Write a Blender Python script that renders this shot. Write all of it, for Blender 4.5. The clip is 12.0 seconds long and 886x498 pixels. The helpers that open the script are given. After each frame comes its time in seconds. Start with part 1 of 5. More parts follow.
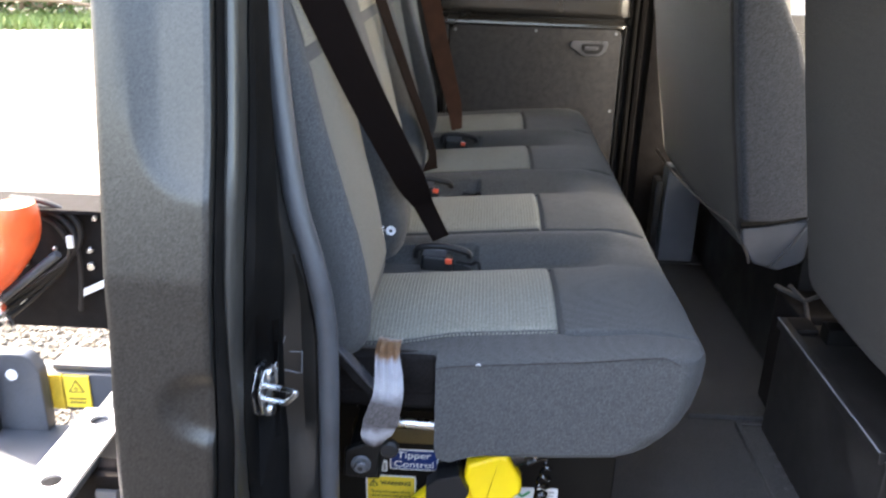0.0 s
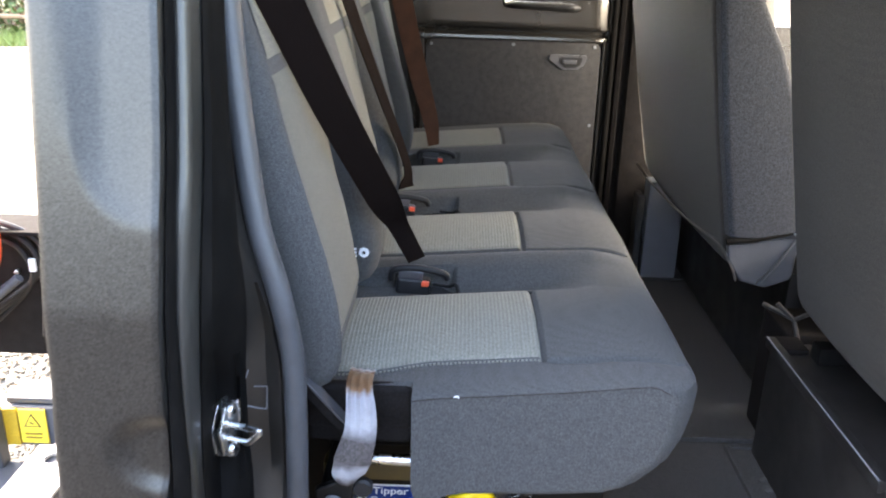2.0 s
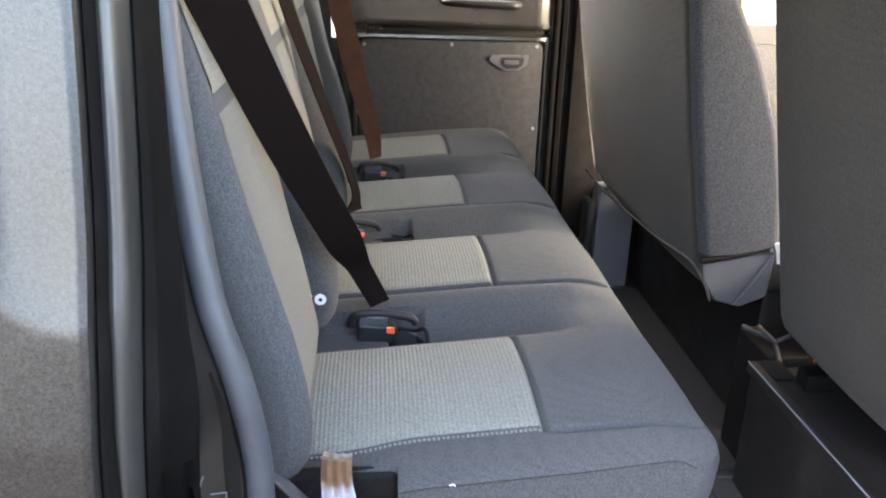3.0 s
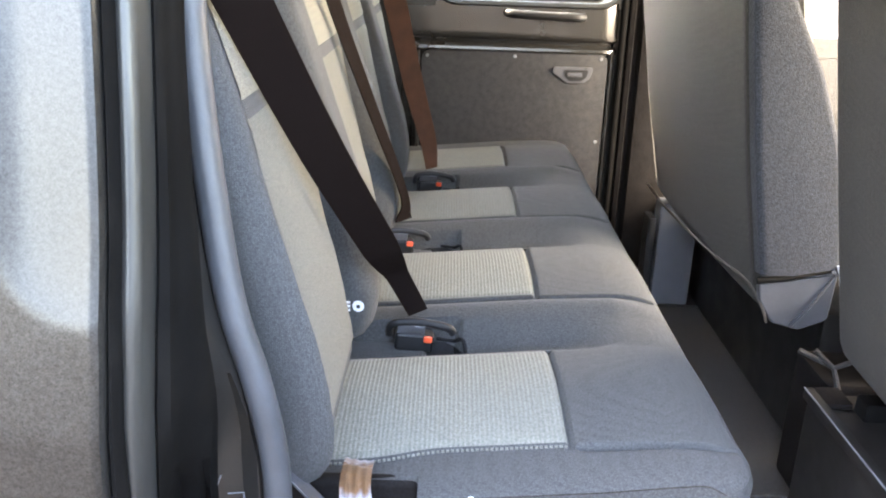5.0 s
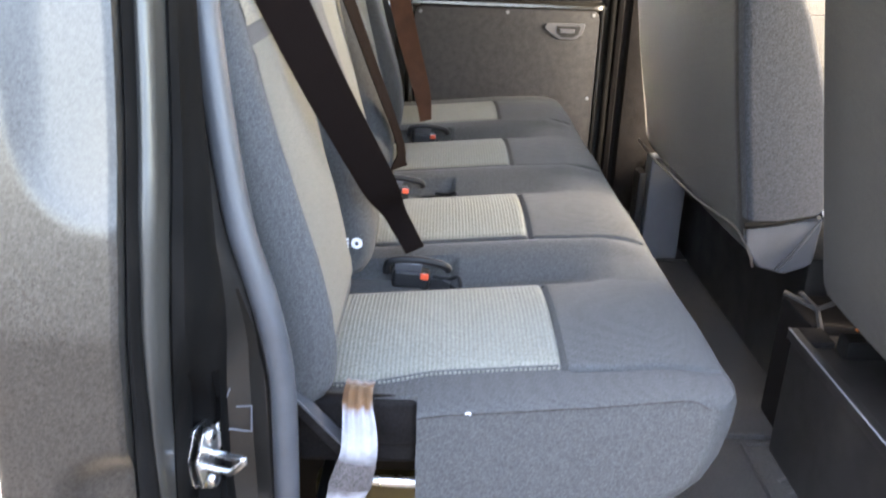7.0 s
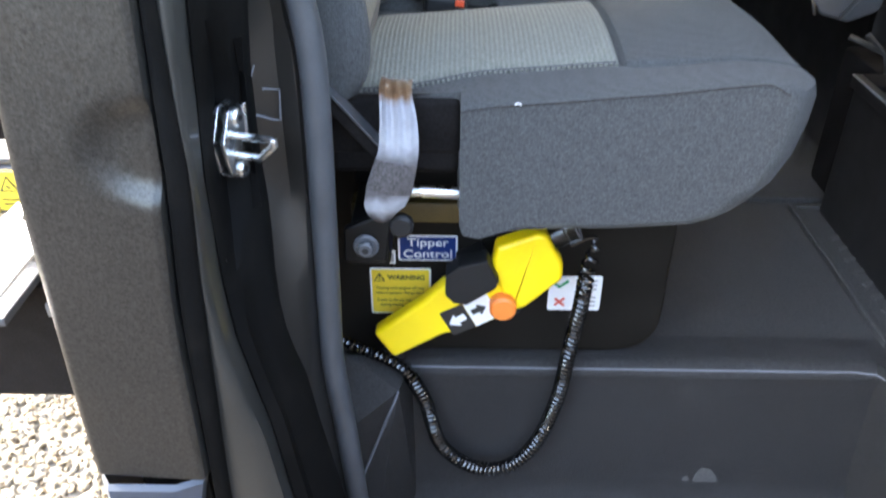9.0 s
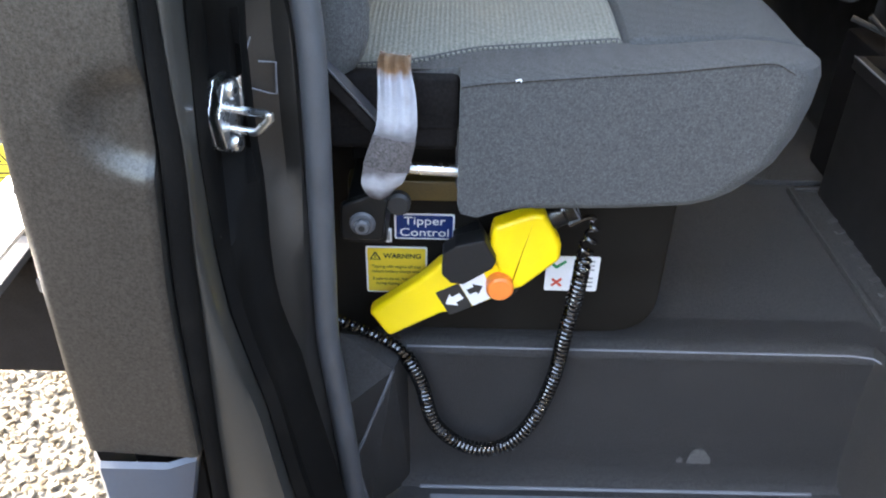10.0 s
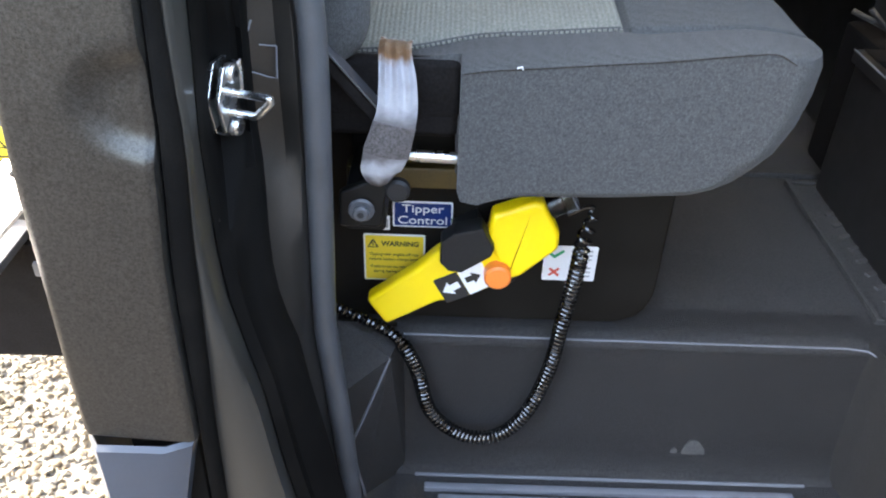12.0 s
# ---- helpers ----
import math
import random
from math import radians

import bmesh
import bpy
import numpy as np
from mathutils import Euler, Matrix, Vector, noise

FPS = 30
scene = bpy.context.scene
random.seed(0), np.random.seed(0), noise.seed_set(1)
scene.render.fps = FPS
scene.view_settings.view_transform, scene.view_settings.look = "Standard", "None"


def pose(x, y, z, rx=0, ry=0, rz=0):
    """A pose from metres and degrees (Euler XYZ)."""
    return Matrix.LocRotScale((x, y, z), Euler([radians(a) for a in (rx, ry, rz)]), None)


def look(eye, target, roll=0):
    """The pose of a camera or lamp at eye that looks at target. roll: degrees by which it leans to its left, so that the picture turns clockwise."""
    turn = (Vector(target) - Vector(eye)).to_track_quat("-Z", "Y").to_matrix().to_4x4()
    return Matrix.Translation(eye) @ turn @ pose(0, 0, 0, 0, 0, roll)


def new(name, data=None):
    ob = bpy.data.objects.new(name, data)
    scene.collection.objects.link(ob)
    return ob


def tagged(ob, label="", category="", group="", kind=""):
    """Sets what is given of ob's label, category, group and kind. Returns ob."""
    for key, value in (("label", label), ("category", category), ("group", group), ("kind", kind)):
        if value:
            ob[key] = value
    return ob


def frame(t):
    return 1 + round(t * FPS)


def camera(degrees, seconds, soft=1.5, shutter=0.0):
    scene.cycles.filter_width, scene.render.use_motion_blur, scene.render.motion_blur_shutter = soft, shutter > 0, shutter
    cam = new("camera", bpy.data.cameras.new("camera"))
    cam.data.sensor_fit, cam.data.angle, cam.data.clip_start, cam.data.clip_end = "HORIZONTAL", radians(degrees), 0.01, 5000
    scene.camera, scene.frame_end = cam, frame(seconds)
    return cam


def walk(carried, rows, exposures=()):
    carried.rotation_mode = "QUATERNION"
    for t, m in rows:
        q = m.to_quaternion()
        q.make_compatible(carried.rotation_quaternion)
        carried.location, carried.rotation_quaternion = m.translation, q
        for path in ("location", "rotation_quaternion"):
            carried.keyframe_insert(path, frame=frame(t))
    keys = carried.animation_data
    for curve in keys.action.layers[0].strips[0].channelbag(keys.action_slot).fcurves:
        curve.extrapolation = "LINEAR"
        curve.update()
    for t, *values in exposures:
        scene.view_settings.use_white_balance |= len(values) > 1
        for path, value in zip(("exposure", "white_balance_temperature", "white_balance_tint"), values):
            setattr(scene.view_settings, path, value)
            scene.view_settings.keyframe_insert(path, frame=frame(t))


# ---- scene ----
cam = camera(57.0, 12.0, soft=2.0, shutter=0.8)
PATH = [
    (0, (-0.125, -1.04, 1.646), (-0.205, 0.821, 0.919), 1.5),
    (0.5, (-0.135, -1.026, 1.651), (-0.168, 0.853, 0.966), 1.7),
    (1, (-0.133, -1.013, 1.654), (-0.175, 0.873, 0.99), 1.6),
    (1.5, (-0.126, -0.993, 1.647), (-0.165, 0.885, 0.962), 1.6),
    (2, (-0.121, -0.973, 1.633), (-0.154, 0.903, 0.941), 1.4),
    (2.5, (-0.163, -0.863, 1.633), (-0.119, 0.993, 0.889), 1.0),
    (3, (-0.198, -0.795, 1.65), (-0.027, 1.066, 0.936), 1.6),
    (5, (-0.147, -0.794, 1.648), (-0.157, 1.082, 0.957), 1.4),
    (5.5, (-0.152, -0.801, 1.637), (-0.154, 1.065, 0.917), 1.6),
    (6, (-0.154, -0.812, 1.627), (-0.122, 1.04, 0.872), 2.1),
    (6.5, (-0.151, -0.829, 1.632), (-0.122, 1.026, 0.885), 2.0),
    (8.5, (-0.176, -0.854, 1.455), (-0.209, 0.901, 0.496), 0.4),
    (9, (-0.179, -0.84, 1.423), (-0.202, 0.844, 0.343), 0.2),
    (9.5, (-0.181, -0.831, 1.418), (-0.201, 0.829, 0.303), 0.6),
    (10, (-0.183, -0.832, 1.415), (-0.19, 0.825, 0.296), 1.1),
    (10.5, (-0.181, -0.828, 1.414), (-0.182, 0.817, 0.276), 1.4),
    (11, (-0.183, -0.829, 1.41), (-0.187, 0.814, 0.269), 1.4),
    (11.5, (-0.183, -0.829, 1.411), (-0.193, 0.807, 0.26), 1.2),
    (12, (-0.187, -0.833, 1.411), (-0.181, 0.812, 0.274), 2.0),
]
EXPOSURES = [(0, 4.13, 7350, 14), (1.6, 4.13, 7450, 15), (2.0, 4.4, 7500, 14), (2.5, 4.7, 7750, 15), (3.0, 4.8, 7850, 15), (5.0, 5.25, 7850, 15), (6.5, 5.25, 7850, 15), (8.5, 4.6, 7400, 12), (9.0, 4.45, 7450, 10), (9.5, 4.4, 7650, 10), (12.0, 4.4, 7850, 10)]
walk(cam, [(t, look(eye, target, roll)) for t, eye, target, roll in PATH], exposures=EXPOSURES)

# ---- light ----
world = bpy.data.worlds.new("sky_world")
world.use_nodes = True
scene.world = world
SUN_DIR = Vector((-1.0, 0.46, 0.9)).normalized()
sky = world.node_tree.nodes.new("ShaderNodeTexSky")
sky.sky_type = "NISHITA"
sky.sun_disc = False
sky.air_density, sky.dust_density = 1.0, 2.5
sky.sun_elevation = math.asin(SUN_DIR.z)
sky.sun_rotation = math.atan2(SUN_DIR.x, SUN_DIR.y)
back = world.node_tree.nodes["Background"]
back.inputs["Strength"].default_value = 0.15
world.node_tree.links.new(sky.outputs["Color"], back.inputs["Color"])
sun = new("sun", bpy.data.lights.new("sun", "SUN"))
sun.data.energy = 2.0
sun.data.angle = radians(0.5)
sun.data.color = (1.0, 0.95, 0.86)
sun.matrix_world = look(SUN_DIR * 20, (0, 0, 0))


def window_light(name, eye, target, width, height, watts, color):
    """The sky's light through a window opening of the cab."""
    lamp = new(name, bpy.data.lights.new(name, "AREA"))
    lamp.data.shape, lamp.data.size, lamp.data.size_y = "RECTANGLE", width, height
    lamp.data.energy, lamp.data.color = watts, color
    lamp.matrix_world = look(eye, target)


window_light("far_window_light", (0.08, 1.79, 1.72), (0.08, 0.8, 1.1), 0.5, 0.4, 0.06, (1.0, 0.93, 0.8))
window_light("windscreen_light", (1.72, 0.8, 1.72), (0.0, 0.8, 1.2), 1.5, 0.45, 11.0, (1.0, 0.94, 0.82))


# ---- materials ----
def mat(name, color, rough=0.6, metal=0.0, var=0.25, scale=30.0, fine=400.0, bump=0.15, dist=0.001, coat=0.0, coat_rough=0.12,
        spec=0.5, sheen=0.0, stain=None, stain_amount=0.5, stain_scale=6.0):
    """A surface with colour and roughness that vary at two scales, and a fine relief."""
    m = bpy.data.materials.new(name)
    m.use_nodes = True
    nt = m.node_tree
    b = nt.nodes["Principled BSDF"]
    tc = nt.nodes.new("ShaderNodeTexCoord")
    n1 = nt.nodes.new("ShaderNodeTexNoise")
    n1.inputs["Scale"].default_value = scale
    n1.inputs["Detail"].default_value = 5
    n2 = nt.nodes.new("ShaderNodeTexNoise")
    n2.inputs["Scale"].default_value = fine
    n2.inputs["Detail"].default_value = 3
    nt.links.new(tc.outputs["Object"], n1.inputs["Vector"])
    nt.links.new(tc.outputs["Object"], n2.inputs["Vector"])
    add = nt.nodes.new("ShaderNodeMath")
    add.operation = "ADD"
    nt.links.new(n1.outputs["Fac"], add.inputs[0])
    nt.links.new(n2.outputs["Fac"], add.inputs[1])
    ramp = nt.nodes.new("ShaderNodeMapRange")
    ramp.inputs["From Min"].default_value = 0.7
    ramp.inputs["From Max"].default_value = 1.3
    ramp.inputs["To Min"].default_value = 1 - var
    ramp.inputs["To Max"].default_value = 1 + var
    nt.links.new(add.outputs[0], ramp.inputs["Value"])
    mul = nt.nodes.new("ShaderNodeMix")
    mul.data_type = "RGBA"
    mul.blend_type = "MULTIPLY"
    mul.inputs["Factor"].default_value = 1
    mul.inputs["A"].default_value = (*color, 1)
    nt.links.new(ramp.outputs["Result"], mul.inputs["B"])
    out = mul.outputs["Result"]
    if stain:
        n3 = nt.nodes.new("ShaderNodeTexNoise")
        n3.inputs["Scale"].default_value = stain_scale
        n3.inputs["Detail"].default_value = 6
        nt.links.new(tc.outputs["Object"], n3.inputs["Vector"])
        r3 = nt.nodes.new("ShaderNodeMapRange")
        r3.inputs["From Min"].default_value = 0.52
        r3.inputs["From Max"].default_value = 0.72
        r3.inputs["To Max"].default_value = stain_amount
        nt.links.new(n3.outputs["Fac"], r3.inputs["Value"])
        mx = nt.nodes.new("ShaderNodeMix")
        mx.data_type = "RGBA"
        nt.links.new(r3.outputs["Result"], mx.inputs["Factor"])
        nt.links.new(out, mx.inputs["A"])
        mx.inputs["B"].default_value = (*stain, 1)
        out = mx.outputs["Result"]
    nt.links.new(out, b.inputs["Base Color"])
    rr = nt.nodes.new("ShaderNodeMapRange")
    rr.inputs["From Min"].default_value = 0.3
    rr.inputs["From Max"].default_value = 0.7
    rr.inputs["To Min"].default_value = max(0.03, rough - 0.08)
    rr.inputs["To Max"].default_value = min(1, rough + 0.08)
    nt.links.new(n1.outputs["Fac"], rr.inputs["Value"])
    nt.links.new(rr.outputs["Result"], b.inputs["Roughness"])
    b.inputs["Metallic"].default_value = metal
    b.inputs["Coat Weight"].default_value = coat
    b.inputs["Coat Roughness"].default_value = coat_rough
    b.inputs["Specular IOR Level"].default_value = spec
    b.inputs["Sheen Weight"].default_value = sheen
    b.inputs["Sheen Roughness"].default_value = 0.6
    if bump:
        bp = nt.nodes.new("ShaderNodeBump")
        bp.inputs["Strength"].default_value = bump
        bp.inputs["Distance"].default_value = dist
        nt.links.new(n2.outputs["Fac"], bp.inputs["Height"])
        nt.links.new(bp.outputs["Normal"], b.inputs["Normal"])
    return m


def weave(name, color, period=0.0016, depth=0.0006, var=0.3, ribs=0.0, rib_axis="X", sheen=0.05, dark=0.4):
    """Woven cloth of small knots, or ribbed cloth where ribs gives the spacing of its ribs."""
    m = mat(name, color, rough=0.85, var=var, scale=260, fine=520, bump=0, spec=0.25, sheen=sheen)
    nt = m.node_tree
    b = nt.nodes["Principled BSDF"]
    tc = next(n for n in nt.nodes if n.type == "TEX_COORD")
    if ribs:
        heights = []
        for axis, p in ((rib_axis, ribs), ("Z" if rib_axis == "Y" else "Y", period * 2.2)):
            w = nt.nodes.new("ShaderNodeTexWave")
            w.wave_type, w.bands_direction, w.wave_profile = "BANDS", axis, "SIN"
            w.inputs["Scale"].default_value = 2 * math.pi / 20 / p
            w.inputs["Distortion"].default_value = 1.0
            w.inputs["Detail"].default_value = 2
            w.inputs["Detail Scale"].default_value = 3
            nt.links.new(tc.outputs["Object"], w.inputs["Vector"])
            heights.append(w)
        a = nt.nodes.new("ShaderNodeMath")
        a.operation = "MULTIPLY_ADD"
        a.inputs[1].default_value = 0.2
        nt.links.new(heights[1].outputs["Fac"], a.inputs[0])
        nt.links.new(heights[0].outputs["Fac"], a.inputs[2])
        s, top = a.outputs[0], 1.2
    else:
        v = nt.nodes.new("ShaderNodeTexVoronoi")
        v.inputs["Scale"].default_value = 1 / period
        v.inputs["Randomness"].default_value = 0.55
        nt.links.new(tc.outputs["Object"], v.inputs["Vector"])
        k = nt.nodes.new("ShaderNodeMath")
        k.operation = "SUBTRACT"
        k.inputs[0].default_value = 1.0
        nt.links.new(v.outputs["Distance"], k.inputs[1])
        s, top = k.outputs[0], 1.0
    bp = nt.nodes.new("ShaderNodeBump")
    bp.inputs["Strength"].default_value = 0.7
    bp.inputs["Distance"].default_value = depth if not ribs else 0.0006
    nt.links.new(s, bp.inputs["Height"])
    nt.links.new(bp.outputs["Normal"], b.inputs["Normal"])
    link = b.inputs["Base Color"].links[0].from_socket
    mr = nt.nodes.new("ShaderNodeMapRange")
    mr.inputs["From Max"].default_value = top
    mr.inputs["To Min"].default_value = 1 - dark
    mr.inputs["To Max"].default_value = 1 + dark * 0.6
    nt.links.new(s, mr.inputs["Value"])
    mx = nt.nodes.new("ShaderNodeMix")
    mx.data_type, mx.blend_type = "RGBA", "MULTIPLY"
    mx.inputs["Factor"].default_value = 1
    nt.links.new(link, mx.inputs["A"])
    nt.links.new(mr.outputs["Result"], mx.inputs["B"])
    nt.links.new(mx.outputs["Result"], b.inputs["Base Color"])
    return m


def glass(name, tint=(0.9, 0.95, 0.95), ior=1.1):
    m = bpy.data.materials.new(name)
    m.use_nodes = True
    b = m.node_tree.nodes["Principled BSDF"]
    b.inputs["Base Color"].default_value = (*tint, 1)
    b.inputs["Transmission Weight"].default_value = 1
    b.inputs["Roughness"].default_value = 0.02
    b.inputs["IOR"].default_value = ior
    return m


PAINT = mat("grey_metallic_paint", (0.042, 0.041, 0.039), rough=0.36, metal=0.7, var=0.4, scale=300, fine=700, bump=0.05, dist=0.0003, coat=0.25, coat_rough=0.24,
            stain=(0.07, 0.06, 0.048), stain_amount=0.25, stain_scale=9)
# the jamb's body paint, with its shade put into a darker colour
JAMB = mat("shaded_jamb_paint", (0.022, 0.02, 0.018), rough=0.42, metal=0.3, var=0.3, scale=9, fine=900, bump=0.06, dist=0.0004, coat=0.12,
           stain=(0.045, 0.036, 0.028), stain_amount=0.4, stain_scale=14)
RUBBER = mat("black_rubber", (0.005, 0.0047, 0.0045), rough=0.75, spec=0.06, var=0.3, scale=20, fine=500, bump=0.15, stain=(0.03, 0.026, 0.022), stain_amount=0.15, stain_scale=15)
GREY_SEAL = mat("grey_flocked_seal", (0.055, 0.058, 0.064), rough=0.42, var=0.2, scale=25, fine=1200, bump=0.3, dist=0.0006)
SILL_PLASTIC = mat("sill_plastic", (0.04, 0.05, 0.068), rough=0.5, var=0.12, scale=12, fine=900, bump=0.3, dist=0.0005)
CLOTH = weave("dark_grey_cloth", (0.056, 0.0575, 0.058), period=0.0021, depth=0.0009, var=0.3, dark=0.4)
CLOTH_BACK = weave("taupe_grey_cloth", (0.0235, 0.0198, 0.0162), period=0.0028, depth=0.0012, var=0.75, dark=0.5)
# dark grey seat cloth again, with bluish shade put into its colour
FLANK = weave("shaded_side_cloth", (0.027, 0.0285, 0.034), period=0.0024, depth=0.0011, var=0.6, dark=0.5)
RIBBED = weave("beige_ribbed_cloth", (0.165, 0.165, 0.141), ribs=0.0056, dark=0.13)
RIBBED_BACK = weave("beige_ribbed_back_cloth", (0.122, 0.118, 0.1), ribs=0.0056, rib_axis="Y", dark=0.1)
RIBBED_DARK = weave("brown_grey_cloth", (0.19, 0.178, 0.145), period=0.0026, depth=0.0009, var=0.26, dark=0.35)
BLACK_CLOTH = weave("charcoal_cloth", (0.012, 0.0118, 0.0128), sheen=0.0)
BELT = mat("dark_brown_webbing", (0.009, 0.0058, 0.005), rough=0.8, spec=0.06, var=0.2, scale=40, fine=1200, bump=0.4, dist=0.0005)
# third belt's webbing: the sunlight on it is put into a browner colour
BELT_LIT = mat("lit_webbing", (0.085, 0.036, 0.02), rough=0.75, spec=0.2, var=0.3, scale=30, fine=1200, bump=0.4, dist=0.0005)
STITCH = mat("stitched_webbing", (0.075, 0.067, 0.067), rough=0.8, var=0.8, scale=350, fine=900, bump=0.6, dist=0.001)
PLASTIC = mat("black_plastic", (0.014, 0.014, 0.015), rough=0.5, spec=0.3, var=0.2, scale=25, fine=700, bump=0.15, dist=0.0005)
CARD = mat("dark_trim_card", (0.0175, 0.0165, 0.0168), rough=0.6, var=0.9, scale=60, fine=350, bump=0.6, dist=0.001)
TRIM = mat("dark_grey_trim", (0.0205, 0.0192, 0.0192), rough=0.5, var=0.9, scale=260, fine=560, bump=1.0, dist=0.0024, stain=(0.05, 0.046, 0.043), stain_amount=0.15, stain_scale=14)
TRIM_LIGHT = mat("mid_grey_trim", (0.14, 0.146, 0.16), rough=0.6, var=0.12, scale=20, fine=600, bump=0.3, dist=0.0007)
FLOOR_MAT = mat("rubber_floor", (0.038, 0.0358, 0.0355), rough=0.6, var=0.9, scale=200, fine=420, bump=0.9, dist=0.002, stain=(0.08, 0.07, 0.065), stain_amount=0.15, stain_scale=30)
BOX_BLACK = mat("black_box_paint", (0.01, 0.0085, 0.007), rough=0.6, spec=0.12, var=0.3, scale=14, fine=600, bump=0.15, dist=0.0006)
CHROME = mat("zinc_steel", (0.7, 0.72, 0.73), rough=0.28, metal=1, var=0.1, scale=40, fine=600, bump=0.04)
STEEL = mat("galvanised_steel", (0.62, 0.62, 0.62), rough=0.42, metal=0.8, var=0.15, scale=30, fine=300, bump=0.08, stain=(0.3, 0.29, 0.27), stain_amount=0.6, stain_scale=20)
CHASSIS = mat("chassis_paint", (0.05, 0.055, 0.065), rough=0.45, var=0.25, scale=15, fine=500, bump=0.15, stain=(0.12, 0.11, 0.1), stain_amount=0.4)
BLACK_STEEL = mat("black_steel", (0.006, 0.006, 0.006), rough=0.45, spec=0.2, var=0.3, scale=20, fine=500, bump=0.15)
MATT_BLACK = mat("matt_black_case", (0.012, 0.0105, 0.0102), rough=0.85, spec=0.08, var=0.4, scale=30, fine=300, bump=0.3)
YELLOW = mat("yellow_plastic", (0.98, 0.68, 0.012), rough=0.38, var=0.05, scale=20, fine=800, bump=0.06, stain=(0.7, 0.5, 0.05), stain_amount=0.25)
ORANGE = mat("orange_plastic", (0.9, 0.22, 0.04), rough=0.4, var=0.08, scale=20, fine=700, bump=0.05)
RED = mat("red_button", (0.8, 0.1, 0.04), rough=0.4, var=0.1, bump=0.05)
WHITE = mat("white_vinyl", (0.8, 0.8, 0.8), rough=0.4, var=0.04, bump=0.02)
YLABEL = mat("yellow_vinyl", (0.85, 0.6, 0.05), rough=0.4, var=0.05, bump=0.02)
BLUE = mat("blue_vinyl", (0.006, 0.03, 0.15), rough=0.4, spec=0.25, var=0.08, bump=0.02)
INK = mat("black_ink", (0.02, 0.02, 0.02), rough=0.5, var=0.1, bump=0)
INK_BROWN = mat("brown_ink", (0.14, 0.09, 0.02), rough=0.5, var=0.1, bump=0)
GREEN = mat("green_ink", (0.02, 0.3, 0.12), rough=0.5, var=0.1, bump=0)
REDINK = mat("red_ink", (0.65, 0.08, 0.05), rough=0.5, var=0.1, bump=0)
GREYINK = mat("grey_ink", (0.3, 0.3, 0.3), rough=0.5, var=0.1, bump=0)
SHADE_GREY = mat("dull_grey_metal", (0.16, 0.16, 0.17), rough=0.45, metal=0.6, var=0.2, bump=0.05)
GLASS = glass("window_glass")
CLEAR = glass("clear_plastic", (0.85, 0.87, 0.87), 1.4)
COVER = mat("grey_cover_plastic", (0.065, 0.066, 0.072), rough=0.35, var=0.2, scale=20, fine=400, bump=0.2)
HEADLINER = mat("roof_lining", (0.45, 0.44, 0.41), rough=0.9, var=0.08, scale=20, fine=600, bump=0.2)
LEAF = mat("leaves", (0.055, 0.085, 0.018), rough=0.6, var=0.5, scale=3, fine=20, bump=0)
TWIG = mat("dry_twigs", (0.2, 0.13, 0.08), rough=0.8, var=0.4, scale=5, fine=60, bump=0.2)
GRASS = mat("grass_blades", (0.13, 0.17, 0.04), rough=0.7, var=0.4, scale=2, fine=20, bump=0)


# ---- building helpers ----
def bm_object(name, bm, material, parent=None, label="", smooth=True):
    me = bpy.data.meshes.new(name)
    bmesh.ops.recalc_face_normals(bm, faces=bm.faces)
    bm.to_mesh(me)
    bm.free()
    me.materials.append(material)
    ob = new(name, me)
    if smooth:
        me.shade_smooth()
        me.set_sharp_from_angle(angle=radians(38))
        wn = ob.modifiers.new("even_normals", "WEIGHTED_NORMAL")
        wn.keep_sharp = True
    if parent:
        attach(ob, parent)
    if label:
        tagged(ob, label)
    return ob


def attach(ob, parent):
    """Parents ob, whose mesh is in world places, to a thing's empty or to another part."""
    ob.parent = parent
    ob.matrix_parent_inverse = Matrix.Translation(-parent.location)


def part(name, bm, material, parent, label="", smooth=True):
    return bm_object(name, bm, material, parent, label, smooth)


def thing(name, base, label, category, group="", kind=""):
    ob = tagged(new(name), label, category, group, kind)
    ob.location = base
    return ob


def box(x0, x1, y0, y1, z0, z1, bevel=0.0, seg=2, m=None):
    bm = bmesh.new()
    bmesh.ops.create_cube(bm, size=1)
    bmesh.ops.scale(bm, vec=(x1 - x0, y1 - y0, z1 - z0), verts=bm.verts)
    bmesh.ops.translate(bm, vec=((x0 + x1) / 2, (y0 + y1) / 2, (z0 + z1) / 2), verts=bm.verts)
    if bevel:
        bmesh.ops.bevel(bm, geom=bm.edges[:], offset=bevel, segments=seg, affect="EDGES", profile=0.5)
    if m:
        bmesh.ops.transform(bm, matrix=m, verts=bm.verts)
    return bm


def rounded(points, radii, seg=5):
    """A closed outline of 2D points with rounded corners."""
    out, n = [], len(points)
    if not hasattr(radii, "__len__"):
        radii = [radii] * n
    for i in range(n):
        p, a, b = Vector(points[i]), Vector(points[i - 1]), Vector(points[(i + 1) % n])
        r = radii[i]
        if r <= 0:
            out.append(p)
            continue
        u, v = (a - p).normalized(), (b - p).normalized()
        half = u.angle(v) / 2
        d = min(r / math.tan(half), (a - p).length * 0.49, (b - p).length * 0.49)
        s, e = p + u * d, p + v * d
        for k in range(seg + 1):
            t = k / seg
            out.append((s * (1 - t) + p * t).lerp(p * (1 - t) + e * t, t))
    return out


